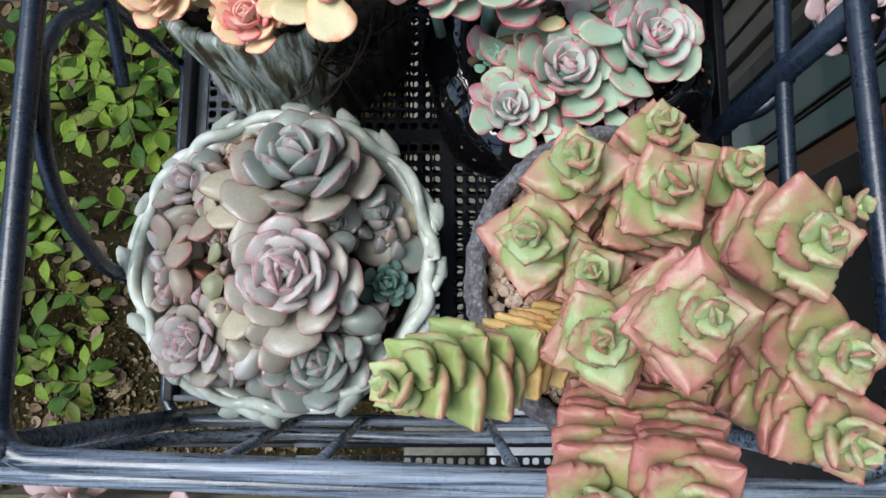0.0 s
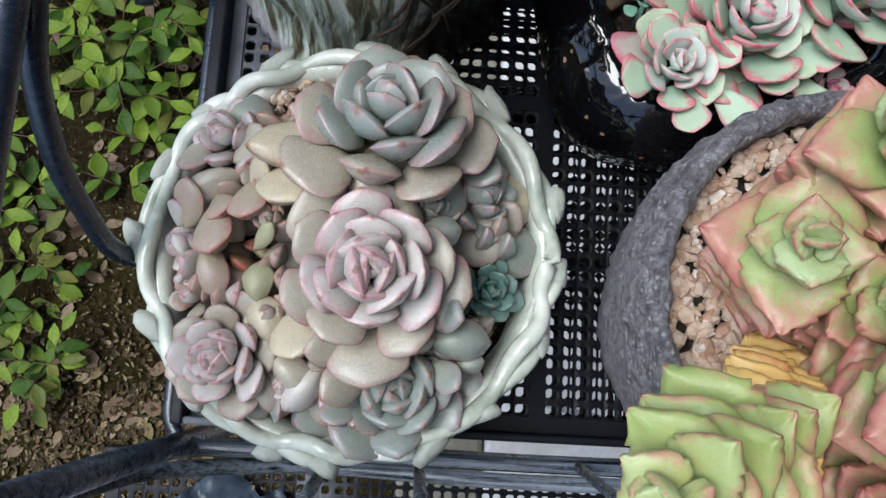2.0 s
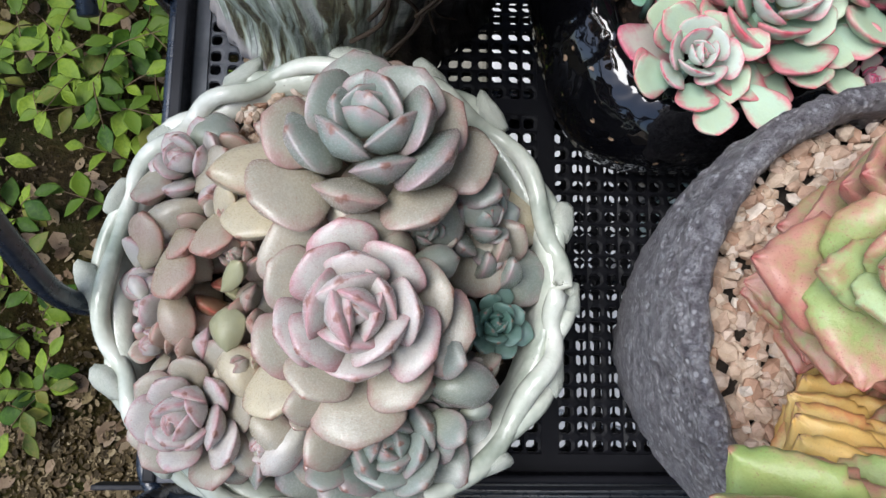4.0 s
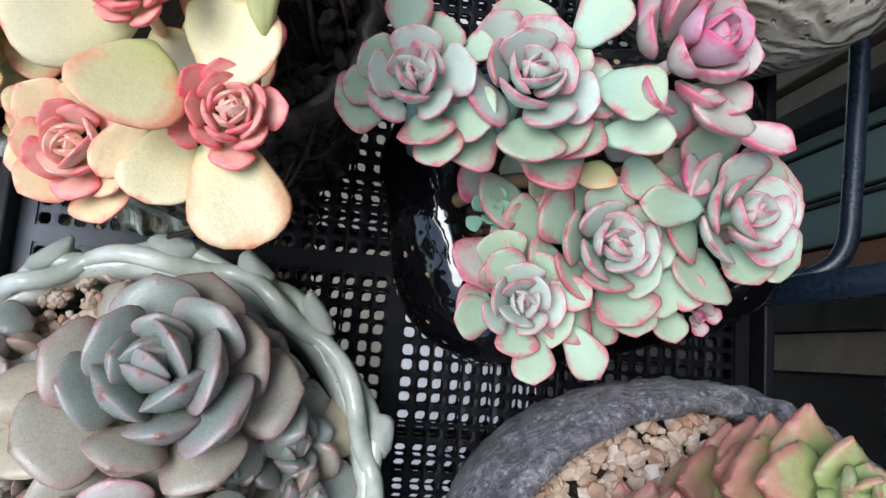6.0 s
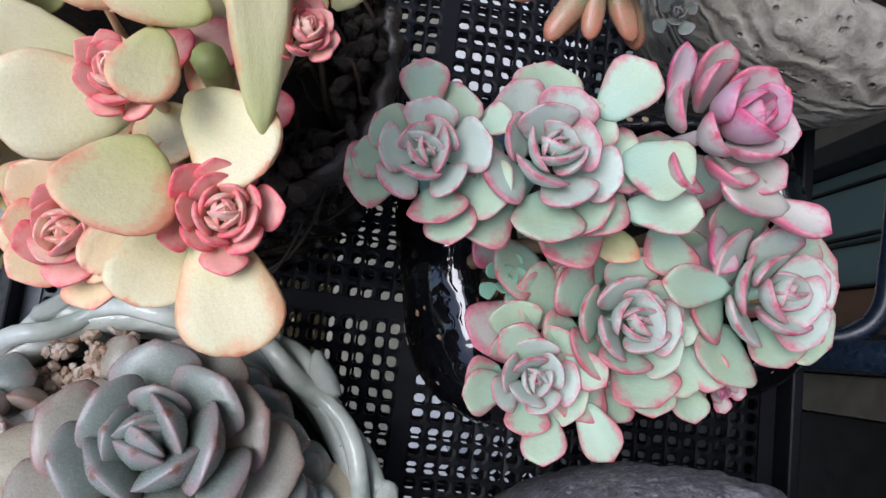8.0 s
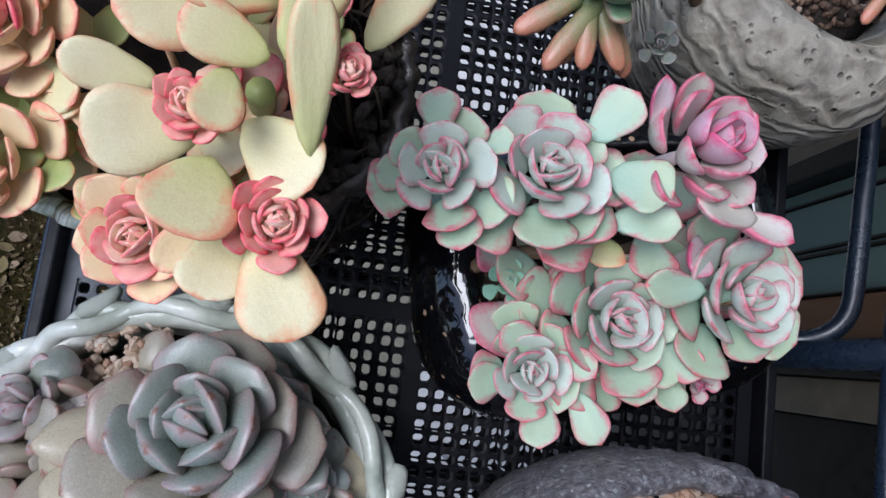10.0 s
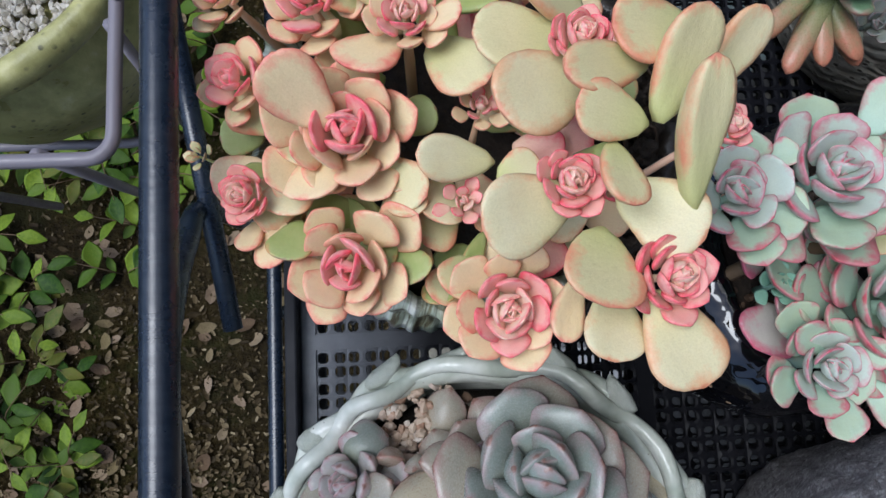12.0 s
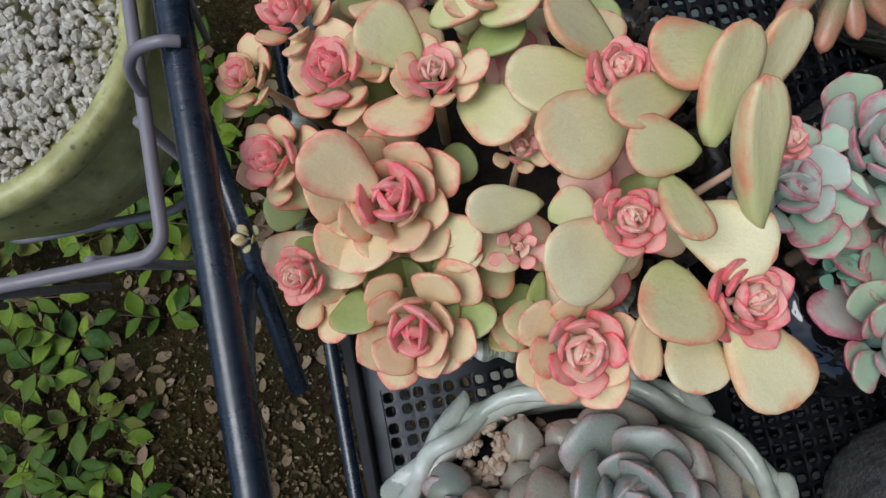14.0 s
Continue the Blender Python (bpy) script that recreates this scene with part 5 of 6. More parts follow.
# ---- striped pot of cream and red rosettes ----
YC = Vector((-0.100, 0.233, FLOOR))


def build_striped_pot():
    pot = thing("potted_succulent", "grey-green striped shell-like pot of cream-yellow rosettes with red hearts", "succulent pot", YC)
    h = 0.075 - FLOOR
    prof = [(0.02, 0.002), (0.064, 0.0), (0.068, 0.004), (0.066, 0.012), (0.063, 0.022), (0.063, 0.05), (0.066, 0.085), (0.070, h - 0.012), (0.070, h - 0.002), (0.067, h), (0.064, h - 0.003), (0.062, h - 0.02), (0.02, h - 0.03)]
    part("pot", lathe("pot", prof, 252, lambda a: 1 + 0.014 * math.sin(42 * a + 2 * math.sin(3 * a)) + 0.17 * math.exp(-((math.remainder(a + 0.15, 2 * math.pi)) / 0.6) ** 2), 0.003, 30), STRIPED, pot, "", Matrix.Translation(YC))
    part("soil", lathe("soil", [(0.064, h - 0.014), (0.05, h - 0.008), (0.004, h - 0.004)], 48, None, 0.003, 70), SOIL, pot, "", Matrix.Translation(YC))
    hot = (YELLOW_RED, YELLOW_RED, YELLOW_ORANGE)
    mild = (YELLOW_RED, YELLOW_ORANGE, YELLOW_ORANGE)
    red = (YELLOW_HEART, YELLOW_RED, YELLOW_RED)
    pale = (YELLOW_HEART, YELLOW_RED, YELLOW_ORANGE)
    rows = (
        # heart, lean of the axis, radius, leaves, colours
        ((-0.0905, 0.1620, 0.115), (-0.05, -0.25), 0.0195, 24, pale), ((-0.0505, 0.1678, 0.140), (0.25, -0.05), 0.0135, 18, red),
        ((-0.0760, 0.1930, 0.141), (0.0, -0.1), 0.0112, 16, red), ((-0.0385, 0.2035, 0.151), (0.3, 0.1), 0.0082, 16, red),
        ((-0.1162, 0.2440, 0.130), (-0.05, 0.05), 0.0125, 18, pale), ((-0.0720, 0.2290, 0.147), (0.05, 0.05), 0.0105, 16, red),
        ((-0.1335, 0.2135, 0.123), (0.1, -0.15), 0.0245, 22, mild), ((-0.1355, 0.1763, 0.113), (-0.1, -0.3), 0.0215, 17, mild),
        ((-0.1690, 0.2360, 0.107), (-0.4, 0), 0.0150, 18, hot), ((-0.1720, 0.2610, 0.113), (-0.4, 0.1), 0.0125, 18, mild),
        ((-0.1443, 0.2540, 0.123), (-0.2, 0.1), 0.0165, 20, hot), ((-0.1652, 0.1985, 0.112), (-0.4, -0.2), 0.0100, 14, red),
    )
    for at, (ax, ay), rad, n, mats in rows:
        tight = mats is red
        rosette(pot, at, (ax, ay, 1), rad * 1.14, n + (8 if tight else 2), "petal", mats, 34 if tight else 18, 84, 0.34 if tight else 0.28, 0.5, rnd.uniform(0, 6), 1.25 if tight else 1.30, 0.10, stem=0.05, reach=0.62)
    for at, (ax, ay), rad, n, mats in (
        ((-0.0952, 0.2225, 0.115), (0, 0.1), 0.0105, 14, pale), ((-0.1015, 0.1945, 0.112), (0, -0.1), 0.0110, 12, red), ((-0.1540, 0.2740, 0.121), (-0.3, 0.3), 0.0160, 20, hot),
        ((-0.0930, 0.2720, 0.130), (0.0, 0.3), 0.0220, 22, mild), ((-0.1240, 0.2860, 0.122), (-0.1, 0.4), 0.0220, 20, mild), ((-0.1825, 0.2165, 0.092), (-0.4, 0.0), 0.0070, 10, (YELLOW_OLIVE, YELLOW_OLIVE, YELLOW_OLIVE)),
    ):
        rosette(pot, at, (ax, ay, 1), rad, n, "petal", mats, 16, 84, 0.28, 0.5, rnd.uniform(0, 6), 1.0, 0.08, stem=0.05)
    big = part("stem", tube("stem", curve_points([(-0.075, 0.215, 0.02), (-0.066, 0.208, 0.09), (-0.062, 0.203, 0.125)], 6), 0.004, 10), YELLOW_GREEN, pot)
    loose_leaves(big, (
        (-0.0670, 0.2390, 0.128, -0.0840, 0.2500, 0.138, 0.77, YELLOW),
        (-0.0700, 0.2340, 0.128, -0.0950, 0.2340, 0.132, 0.73, YELLOW_OLIVE),
        (-0.0670, 0.2260, 0.130, -0.0910, 0.2120, 0.138, 0.78, YELLOW),
        (-0.0540, 0.2240, 0.140, -0.0770, 0.2160, 0.149, 0.52, YELLOW_OLIVE),
        (-0.0420, 0.2300, 0.142, -0.0640, 0.2280, 0.148, 0.8, YELLOW_OLIVE),
        (-0.0540, 0.2060, 0.142, -0.0480, 0.2280, 0.152, 0.64, YELLOW_OLIVE),
        (-0.0360, 0.2170, 0.130, -0.0260, 0.2350, 0.138, 0.6, YELLOW),
        (-0.0580, 0.2050, 0.144, -0.0750, 0.2080, 0.149, 0.82, YELLOW_OLIVE),
        (-0.0670, 0.2010, 0.144, -0.0670, 0.1850, 0.150, 0.75, YELLOW_OLIVE),
        (-0.0460, 0.1850, 0.138, -0.0490, 0.2120, 0.156, 0.36, YELLOW_OLIVE),
        (-0.0630, 0.1920, 0.132, -0.0460, 0.1800, 0.135, 0.96, YELLOW),
        (-0.0740, 0.1910, 0.128, -0.0960, 0.1840, 0.132, 0.95, YELLOW),
    ), "round", YC, 1.20)
    loose_leaves(big, (
        (-0.0690, 0.1810, 0.135, -0.0720, 0.1630, 0.141, 1.2, YELLOW_OLIVE),
        (-0.0640, 0.1670, 0.124, -0.0660, 0.1500, 0.127, 1.0, YELLOW),
        (-0.0540, 0.1650, 0.130, -0.0470, 0.1440, 0.127, 0.95, YELLOW),
        (-0.0720, 0.1700, 0.120, -0.0790, 0.1560, 0.123, 0.62, YELLOW_ORANGE),
        (-0.0920, 0.2060, 0.110, -0.1120, 0.2060, 0.117, 0.63, YELLOW),
        (-0.0910, 0.2010, 0.110, -0.0810, 0.2040, 0.115, 1.1, YELLOW_OLIVE),
        (-0.1090, 0.2410, 0.116, -0.0970, 0.2260, 0.121, 0.95, YELLOW_OLIVE),
        (-0.1040, 0.2540, 0.112, -0.0890, 0.2570, 0.115, 1.0, YELLOW_GREEN),
        (-0.1000, 0.2580, 0.122, -0.0850, 0.2590, 0.127, 0.85, YELLOW_OLIVE),
        (-0.1140, 0.2620, 0.118, -0.0990, 0.2650, 0.123, 0.9, YELLOW_OLIVE),
        (-0.1190, 0.2490, 0.122, -0.1300, 0.2610, 0.128, 1.0, YELLOW_OLIVE),
        (-0.1260, 0.2520, 0.116, -0.1380, 0.2560, 0.121, 1.0, YELLOW_OLIVE),
    ), "round", YC, 1.20)
    loose_leaves(big, (
        (-0.1120, 0.2430, 0.123, -0.1020, 0.2430, 0.128, 0.9, YELLOW_ORANGE),
        (-0.1190, 0.2430, 0.116, -0.1300, 0.2310, 0.121, 1.15, YELLOW_ORANGE),
        (-0.1380, 0.2290, 0.101, -0.1360, 0.2430, 0.105, 0.95, YELLOW),
        (-0.1210, 0.2230, 0.092, -0.1090, 0.2270, 0.095, 1.0, YELLOW_GREEN),
        (-0.1290, 0.2080, 0.104, -0.1140, 0.1980, 0.108, 0.8, YELLOW_OLIVE),
        (-0.1260, 0.1970, 0.090, -0.1120, 0.1910, 0.092, 0.85, YELLOW_GREEN),
        (-0.1420, 0.2020, 0.088, -0.1310, 0.1920, 0.090, 0.8, YELLOW_GREEN),
        (-0.0940, 0.1880, 0.096, -0.1000, 0.1770, 0.098, 0.5, YELLOW_GREEN),
        (-0.1380, 0.2150, 0.120, -0.1510, 0.2270, 0.132, 0.85, YELLOW_ORANGE),
        (-0.1410, 0.2110, 0.108, -0.1440, 0.1970, 0.113, 1.15, YELLOW_ORANGE),
        (-0.1480, 0.2080, 0.100, -0.1530, 0.1950, 0.104, 1.1, YELLOW),
        (-0.1570, 0.1960, 0.096, -0.1560, 0.1810, 0.100, 0.8, YELLOW_ORANGE),
    ), "round", YC, 1.20)
    loose_leaves(big, (
        (-0.1620, 0.1940, 0.096, -0.1650, 0.1850, 0.100, 0.8, YELLOW_ORANGE),
    ), "round", YC, 1.20)
    r = random.Random(31)
    for k in range(120):
        a, q = r.uniform(0, 2 * math.pi), 0.008 + 0.048 * math.sqrt(r.random())
        p = Vector((-0.108 + q * math.cos(a), 0.228 + q * math.sin(a), 0.081 + 0.022 * r.random()))
        d = Vector((math.cos(a + r.uniform(-1, 1)), math.sin(a + r.uniform(-1, 1)), r.uniform(-0.1, 0.6)))
        mat = (YELLOW_ORANGE, YELLOW_GREEN, YELLOW_OLIVE, YELLOW, YELLOW_RED)[r.randrange(5)]
        put_leaf(big, "round", 2, mat, p, d, (0.2 * math.cos(a), 0.2 * math.sin(a), 1), r.uniform(0.012, 0.019), r.uniform(0.9, 1.15))
    r = random.Random(55)
    for k in range(46):
        a, q, z = r.uniform(-1.0, 0.7), r.uniform(0.045, 0.062), 0.072
        line = [Vector((YC.x + q * math.cos(a), YC.y + q * math.sin(a), z))]
        for s in range(6):
            a, q = a + r.uniform(-0.22, 0.22), min(q + r.uniform(0.002, 0.009), 0.076 + r.uniform(0, 0.008))
            z += r.uniform(-0.002, 0.012) if s < 1 else -r.uniform(0.004, 0.018)
            line.append(Vector((YC.x + q * math.cos(a), YC.y + q * math.sin(a), z)))
        part("dry_root", tube("dry_root", curve_points(line, 4), r.uniform(0.0005, 0.0011), 5), ROOTS, pot)
    spill = [Vector((YC.x + q * math.cos(a), YC.y + q * math.sin(a), z)) for a, q, z in ((r.uniform(-0.9, 0.6), r.uniform(0.064, 0.075), r.uniform(0.02, 0.085)) for _ in range(420))]
    tagged(part("soil_spill", pebbles("soil_spill", lambda _: spill, 0.0034, 23), SOIL, pot), "dark crumbly soil and dead leaf scraps", kind="stuff")


build_striped_pot()

# ---- carved driftwood-look pot with orange-tipped fingers ----
DC = Vector((0.154, 0.346, FLOOR))


def build_drift_pot():
    pot = thing("potted_succulent", "carved driftwood-look clay pot with orange-tipped finger leaves", "succulent pot", DC)
    h = 0.055 - FLOOR

    def knot(a):
        return 1 + 0.06 * math.sin(3 * a + 0.5) + 0.03 * math.sin(5 * a + 2)

    prof = [(0.03, 0.002), (0.062, 0.0), (0.070, 0.008), (0.077, 0.035), (0.082, 0.07), (0.081, h - 0.02), (0.073, h - 0.006), (0.061, h), (0.053, h - 0.002), (0.048, h - 0.010), (0.046, h - 0.03), (0.01, h - 0.035)]
    part("pot", lathe("pot", prof, 120, knot, 0.006, 26), DRIFT, pot, "", Matrix.Translation(DC))
    part("soil", lathe("soil", [(0.047, h - 0.018), (0.03, h - 0.014), (0.004, h - 0.012)], 40, knot, 0.003, 70), SOIL, pot, "", Matrix.Translation(DC))
    tagged(part("grit", pebbles("grit", disc_spots(DC.x, DC.y, 0.044, DC.z + h - 0.015, 420, 0.003, knot), 0.0024, 27), BROWN_GRIT, pot), "dark brown grit", kind="stuff")
    rosette(pot, (0.078, 0.277, 0.046), (-0.3, -0.3, 1), 0.012, 10, "spoon", (GHOST_GREY, GHOST_GREY, GHOST_GREY), 20, 80, 0.4, 0.4, 0.2, 0.9, stem=0.01, label="small grey side rosette")
    arm = part("stem", tube("stem", curve_points([(0.10, 0.30, 0.03), (0.075, 0.297, 0.066), (0.044, 0.284, 0.070)], 6), 0.003, 8), STEM, pot)
    for tx, ty, tz in ((0.013, 0.261, 0.060), (0.024, 0.249, 0.060), (0.042, 0.250, 0.062), (0.056, 0.253, 0.060), (0.062, 0.256, 0.052), (0.034, 0.256, 0.052)):
        p = Vector((0.043 + rnd.uniform(-0.004, 0.004), 0.281, 0.070))
        put_leaf(arm, "finger", 2, FINGER, p, Vector((tx, ty, tz)) - p, (0, 0, 1), (Vector((tx, ty, tz)) - p).length * 0.95, 0.85)
    for k in range(13):
        a = radians(k * 27.7)
        d = Vector((math.cos(a), math.sin(a), rnd.uniform(0.1, 0.7)))
        put_leaf(arm, "spoon" if k % 2 else "finger", 1, FINGER_GREEN, Vector((0.046, 0.286, 0.072)), d, (0, 0, 1), rnd.uniform(0.018, 0.027), 1.0 if k % 2 else 1.5)
    arm = part("stem", tube("stem", curve_points([(0.15, 0.33, 0.04), (0.160, 0.318, 0.060), (0.165, 0.31, 0.066)], 6), 0.003, 8), STEM, pot)
    for k in range(6):
        a = radians(200 + k * 36)
        put_leaf(arm, "finger", 2, FINGER, Vector((0.165, 0.31, 0.066)), Vector((math.cos(a), math.sin(a), rnd.uniform(-0.5, 0.4))), (0, 0, 1), rnd.uniform(0.018, 0.024), 1.0)


build_drift_pot()

# ---- olive pot in a wire holder outside the rail ----
OC = Vector((-0.300, 0.335, -0.075))


def build_olive_pot():
    pot = thing("flower_pot", "olive-yellow glazed pot filled with grey-white grit", "pot", OC)
    h = 0.05 - OC.z
    prof = [(0.02, 0.002), (0.052, 0.0), (0.058, 0.005), (0.071, 0.035), (0.079, 0.065), (0.0805, h - 0.045), (0.0775, h - 0.032), (0.0735, h - 0.025), (0.0735, h - 0.021), (0.0790, h - 0.017), (0.0835, h - 0.011), (0.0840, h - 0.005), (0.0815, h - 0.001), (0.0770, h), (0.0735, h - 0.002), (0.0715, h - 0.008), (0.070, h - 0.018), (0.02, h - 0.024)]
    part("pot", lathe("pot", prof, 80, None, 0.0015, 40), OLIVE, pot, "", Matrix.Translation(OC))
    tagged(part("grit", pebbles("grit", disc_spots(OC.x, OC.y, 0.0685, 0.033, 3000, 0.003), 0.0024, 19), GREY_GRIT, pot), "grey-white gravel", kind="stuff")
    holder = thing("pot_holder", "grey coated wire pot holder hooked on the rail", "pot holder", (OC.x, OC.y, -0.08))
    z = 0.092
    part("ring", tube("ring", rounded_rect(-0.385, -0.207, 0.216, 0.44, z, 0.008, 5), 0.0024, 10, True), GREY_WIRE, holder)
    part("hook", tube("hook", curve_points([(-0.2065, 0.2685, z + 0.001), (-0.2030, 0.2684, 0.110), (-0.1965, 0.2680, 0.1222), (-0.1885, 0.2677, 0.1258), (-0.1830, 0.2675, 0.1240)], 6), 0.0018, 10), GREY_WIRE, holder)
    part("base_ring", tube("base_ring", rounded_rect(-0.36, -0.245, 0.275, 0.40, -0.078, 0.02, 5), 0.0028, 10, True), GREY_WIRE, holder)
    for x, y in ((-0.23, 0.218), (-0.30, 0.218), (-0.37, 0.218), (-0.209, 0.26), (-0.209, 0.38), (-0.383, 0.30), (-0.383, 0.40)):
        part("upright", tube("upright", [Vector((x, y, z)), Vector((x + (-0.30 - x) * 0.2, y + (0.33 - y) * 0.2, -0.076))], 0.0022, 8), GREY_WIRE, holder)


build_olive_pot()


# ---- front pot below the rail, and the plant outside the far side ----
def build_front_pot():
    c = Vector((-0.19, -0.105, -0.10))
    pot = thing("potted_succulent", "weathered wooden planter with pale pink leaves in front of the rail", "succulent pot", c)
    part("planter", box("planter", -0.27, 0.02, -0.16, -0.070, -0.10, -0.012, 0.006), make_paint("weathered_wood", (0.34, 0.27, 0.18), 0.7, (2, 30, 30)), pot)
    rosette(pot, (-0.205, -0.073, 0.022), (0, 0.1, 1), 0.034, 14, "plump", (PINK_PALE, PINK_PALE, PINK_PALE), 14, 80, 0.35, 0.4, 0.3, 1.0, stem=0.03)
    rosette(pot, (-0.155, -0.085, 0.016), (0, 0.1, 1), 0.03, 12, "plump", (BERRY, PINK_PALE, PINK_PALE), 14, 80, 0.35, 0.4, 1.3, 1.0, stem=0.03)
    c = Vector((0.227, 0.194, 0.030))
    far = thing("potted_succulent", "small black hanging saucer of pale pink leaves hooked outside the rail", "succulent pot", c)
    part("pot", lathe("pot", [(0.004, 0.001), (0.012, 0.0), (0.015, 0.002), (0.021, 0.014), (0.0225, 0.017), (0.0205, 0.017), (0.018, 0.012), (0.006, 0.010)], 48), BLACK_GLAZE, far, "", Matrix.Translation(c))
    part("hook", tube("hook", curve_points([(0.2480, 0.200, 0.046), (0.2450, 0.212, 0.075), (0.2150, 0.222, 0.118), (0.1950, 0.222, 0.1268), (0.1845, 0.222, 0.1252), (0.1785, 0.222, 0.118)], 6), 0.0012, 8), COATED, far)
    part("soil", lathe("soil", [(0.019, 0.0130), (0.008, 0.014), (0.002, 0.014)], 32, None, 0.001, 80), SOIL, far, "", Matrix.Translation(c))
    rosette(far, (0.214, 0.188, 0.058), (-0.1, -0.1, 1), 0.020, 13, "plump", (PINK_PALE, PINK_PALE, PINK_PALE), 10, 80, 0.42, 0.4, 0.3, 1.15, stem=0.012)
    rosette(far, (0.234, 0.204, 0.056), (0.2, 0.2, 1), 0.018, 12, "plump", (PINK_PALE, PINK_PALE, PINK_PALE), 10, 80, 0.42, 0.4, 1.3, 1.15, stem=0.012)


build_front_pot()


def build_lower_tray():
    z = -0.45
    tray = thing("mesh_tray", "lower black mesh tray in front, holding a blue-grey cloth", "plant tray", (-0.05, -0.2, z))
    part("grid", mesh_floor("grid", -0.36, 0.24, -0.32, -0.085, z, 0.003, 0.0125, 0.66, (0,), (0,)), TRAY, tray)
    part("end_wall", box("end_wall", -0.362, 0.242, -0.085, -0.080, z - 0.01, z + 0.012, 0.001), TRAY, tray)
    for x in (-0.34, 0.22):
        part("bracket", tube("bracket", [Vector((x, -0.2, z - 0.004)), Vector((x, -0.2, GROUND_Z - 0.02))], 0.006, 8), COATED, tray)
    verts, faces = [], []
    for j in range(15):
        for i in range(25):
            x, y = -0.29 + 0.13 * i / 24, -0.20 + 0.09 * j / 14
            p = Vector((x, y, 0))
            x, y = x + 0.035 * noise.noise(p * 14), y + 0.03 * noise.noise(p * 16 + Vector((5, 0, 0)))
            verts.append((x, y, z + 0.008 + 0.055 * abs(noise.noise(p * 24 + Vector((0, 0, 3)))) + 0.012 * noise.noise(p * 80)))
    for j in range(14):
        for i in range(24):
            a = j * 25 + i
            faces.append((a, a + 1, a + 26, a + 25))
    cloth = part("cloth", mesh_of("cloth", verts, faces), make_paint("blue_grey_cloth", (0.045, 0.062, 0.085), 0.3))
    tagged(cloth, "crumpled blue-grey plastic sheet on the lower tray", "cloth")


build_lower_tray()


# ---- weeds and litter on the ground ----
def build_weed(x, y, height, shoots, seed, yellow=False):
    """A low weed: arching shoots with pairs of pointed leaves spread flat along them and one leaf at the end."""
    r = random.Random(seed)
    weed = thing("weed", "yellowing low weed on the soil" if yellow else "leafy green weed growing on the soil", "weed", (x, y, GROUND_Z), "weeds beside the rack")
    turn = r.uniform(0, 6.28)
    for b in range(shoots):
        ang = turn + 6.28 * b / shoots + r.uniform(-0.5, 0.5)
        way = Vector((math.cos(ang), math.sin(ang), 0))
        reach = height * r.uniform(0.75, 1.15)
        foot = Vector((x, y, GROUND_Z - 0.02))
        tip = foot + way * reach + Vector((0, 0, 0.02 + height * r.uniform(0.75, 1.0)))
        line = curve_points([tuple(foot), tuple(foot + way * reach * 0.35 + Vector((0, 0, height * 0.75))), tuple(tip)], 8)
        stem = part("stem", tube("stem", line, [0.0018 * (1 - 0.6 * i / len(line)) for i in range(len(line))], 6), STEM, weed)
        pairs = max(2, int(reach / 0.052))
        for k in range(pairs):
            f = 0.32 + 0.62 * k / pairs
            p = line[int(f * (len(line) - 1))]
            for side in (-1, 1):
                a = ang + side * radians(r.uniform(38, 68))
                d = Vector((math.cos(a), math.sin(a), r.uniform(-0.25, 0.30)))
                mat = WEED_YELLOW if (yellow and r.random() < 0.6) or r.random() < 0.06 else WEED
                put_leaf(stem, "pointed", 1, mat, p, d, Vector((r.uniform(-0.35, 0.35), r.uniform(-0.35, 0.35), 1)), r.uniform(0.036, 0.066) * (0.75 if yellow else 1.0), r.uniform(0.95, 1.35))
        put_leaf(stem, "pointed", 1, WEED_YELLOW if yellow else WEED, line[-2], way + Vector((0, 0, r.uniform(-0.2, 0.2))), Vector((0, 0, 1)), r.uniform(0.045, 0.065), 1.0)


WEEDS = [
    # x, y, height, shoots
    (-0.74, 0.66, 0.17, 5), (-0.71, 0.57, 0.13, 4), (-0.61, 0.57, 0.12, 3), (-0.66, 0.46, 0.08, 2), (-0.87, 0.77, 0.16, 4), (-0.86, 0.62, 0.15, 4),
    (-0.66, 0.76, 0.15, 4), (-0.56, 0.72, 0.14, 4), (-0.78, 0.82, 0.14, 4), (-0.890, 0.345, 0.09, 3), (-0.701, 0.359, 0.08, 2), (-0.985, 0.297, 0.12, 3), (-1.015, 0.150, 0.13, 4), (-0.830, 0.115, 0.07, 2), (-0.935, 0.055, 0.11, 4), (-0.800, -0.020, 0.10, 3),
    (-0.99, 0.45, 0.14, 3), (-0.97, 0.62, 0.14, 4), (-0.50, 0.86, 0.13, 3),
]
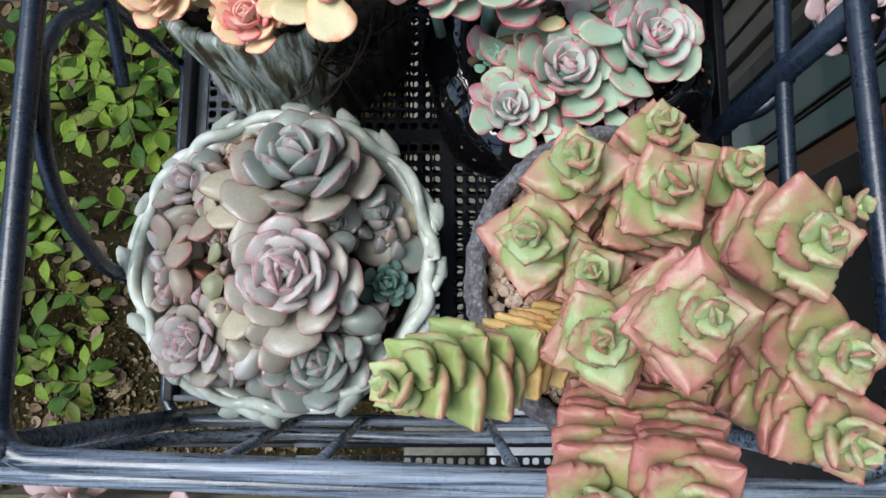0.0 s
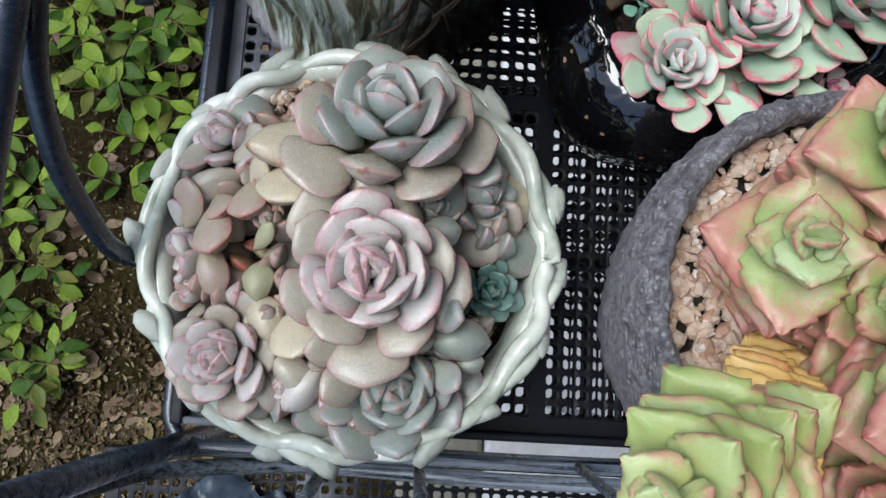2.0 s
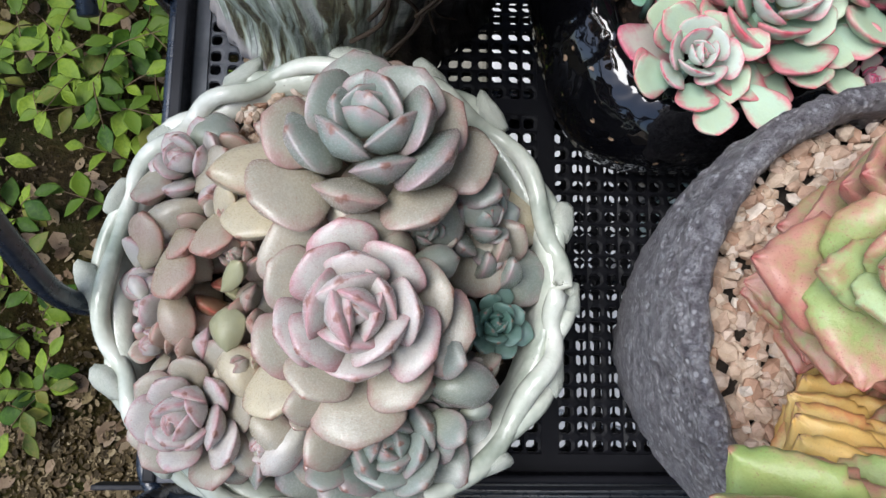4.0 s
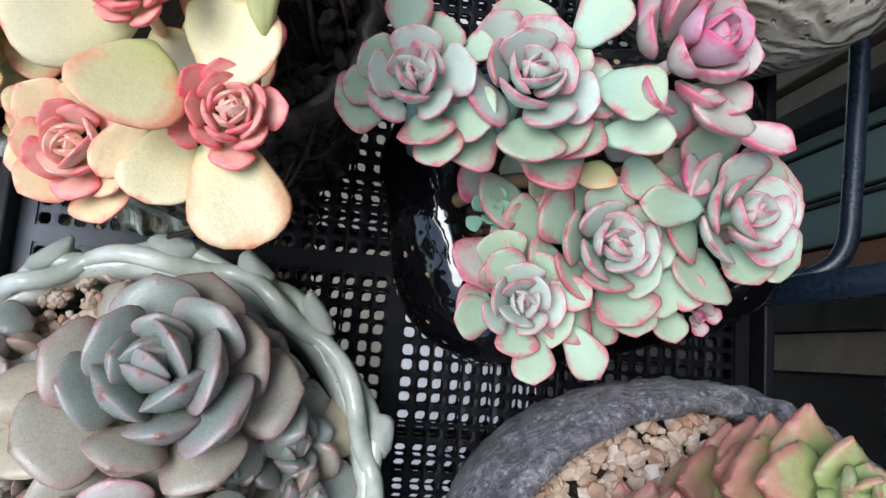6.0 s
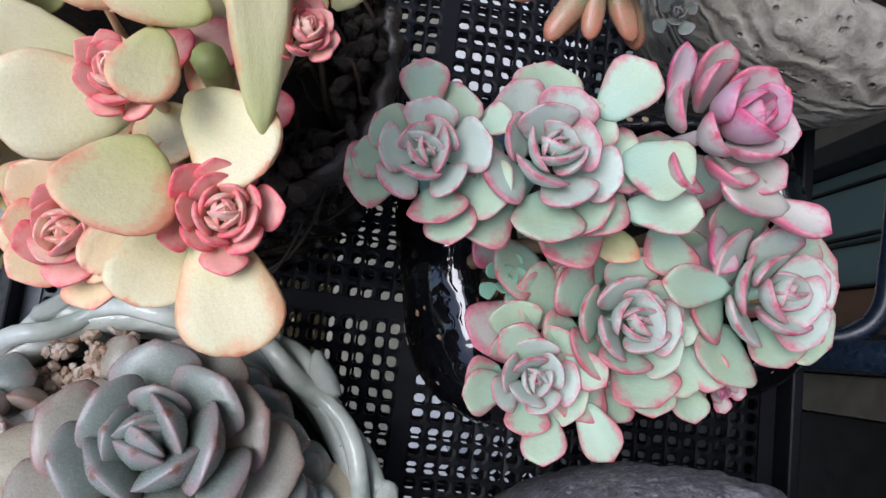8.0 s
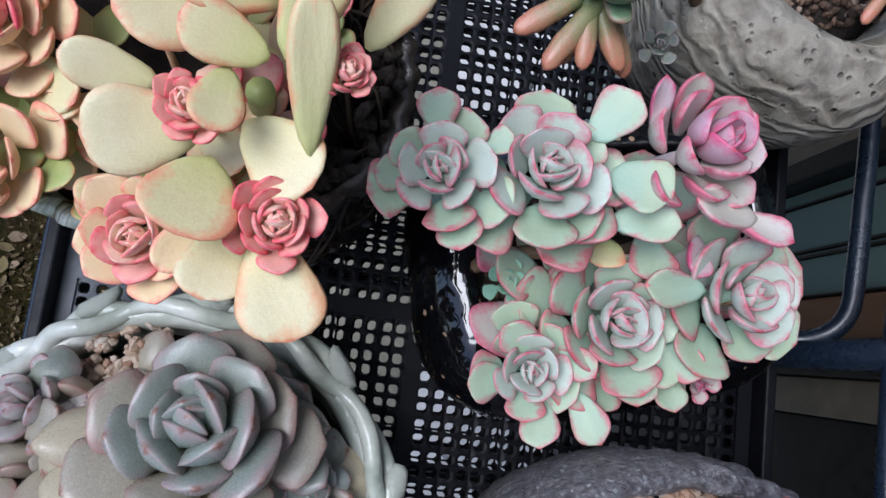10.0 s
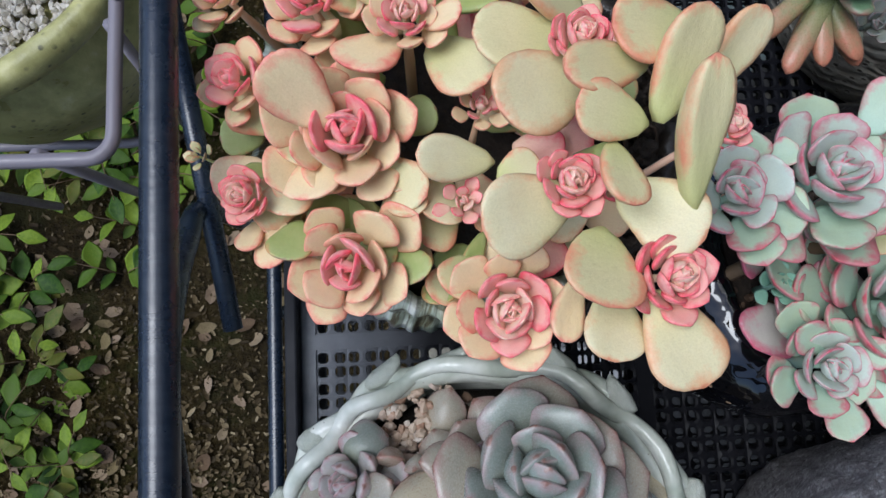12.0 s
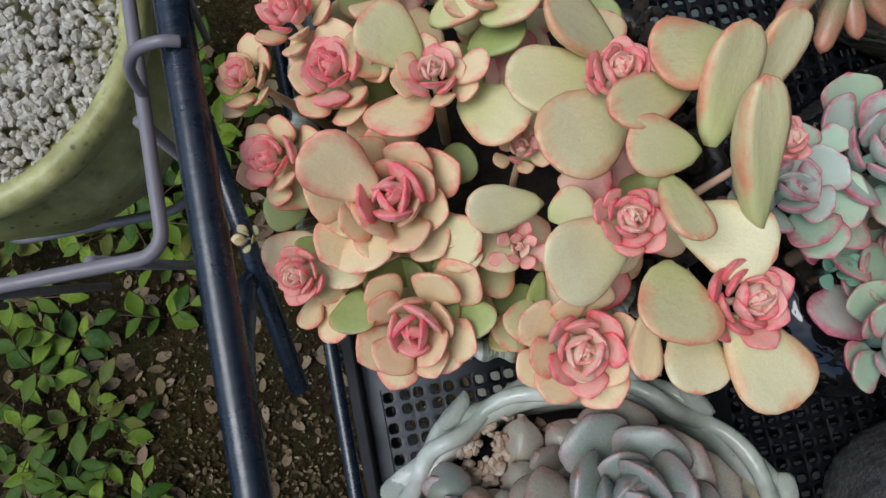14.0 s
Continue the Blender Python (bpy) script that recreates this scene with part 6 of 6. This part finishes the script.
for i, (wx, wy, tall, shoots) in enumerate(WEEDS):
    build_weed(wx, wy, tall, shoots, 40 + i)
for i, (wx, wy) in enumerate(((-0.88, 0.19), (-0.84, -0.03))):
    build_weed(wx, wy, 0.075, 3, 90 + i, True)


def litter_mesh(name, spots):
    """Curled dry leaves and chips, each a small cupped oval. spots: rows of x, y, size, width."""
    r = random.Random(77)
    verts, faces = [], []
    for x, y, s, w in spots:
        p = Vector((x, y, 0))
        z = GROUND_Z + 0.035 * noise.noise(p * 2.1) + 0.012 * noise.noise(p * 9) + 0.006
        m = Euler((r.uniform(-0.5, 0.5), r.uniform(-0.5, 0.5), r.uniform(0, 6.3))).to_matrix()
        o = len(verts)
        for a, b, c in ((-1, 0, 0.1), (-0.5, -w, 0.15), (0.2, -w, 0.13), (0.7, -w * 0.6, 0.12), (1, 0, 0.2), (0.7, w * 0.6, 0.15), (0.2, w, 0.15), (-0.5, w, 0.1), (0, 0, -0.05)):
            verts.append(Vector((x, y, z)) + m @ Vector((a * s, b * s, c * s)))
        faces += [(o + k, o + (k + 1) % 8, o + 8) for k in range(8)]
    return mesh_of(name, verts, faces, False)


def build_litter():
    r = random.Random(77)
    chips = [(r.gauss(-0.65, 0.42), r.gauss(0.35, 0.55), r.uniform(0.002, 0.006) if r.random() < 0.95 else r.uniform(0.008, 0.016), r.uniform(0.25, 0.5)) for _ in range(9000)]
    chips += [(r.gauss(-0.66, 0.22), r.gauss(-0.24, 0.17), r.uniform(0.003, 0.009), r.uniform(0.3, 0.7)) for _ in range(5000)]
    chips = [c for c in chips if c[0] < -0.09]
    tagged(part("leaf_litter", litter_mesh("leaf_litter", chips), LITTER), "dry brown fallen leaves and chips scattered on the soil", "leaf litter", kind="stuff")
    fallen = [(r.uniform(-1.1, -0.35), r.uniform(-0.35, 0.95), r.uniform(0.014, 0.026), r.uniform(0.45, 0.72)) for _ in range(230)]
    tagged(part("fallen_leaves", litter_mesh("fallen_leaves", fallen), PALE_LITTER), "pale tan dried oval leaves lying on the soil", "fallen leaves", kind="stuff")


build_litter()
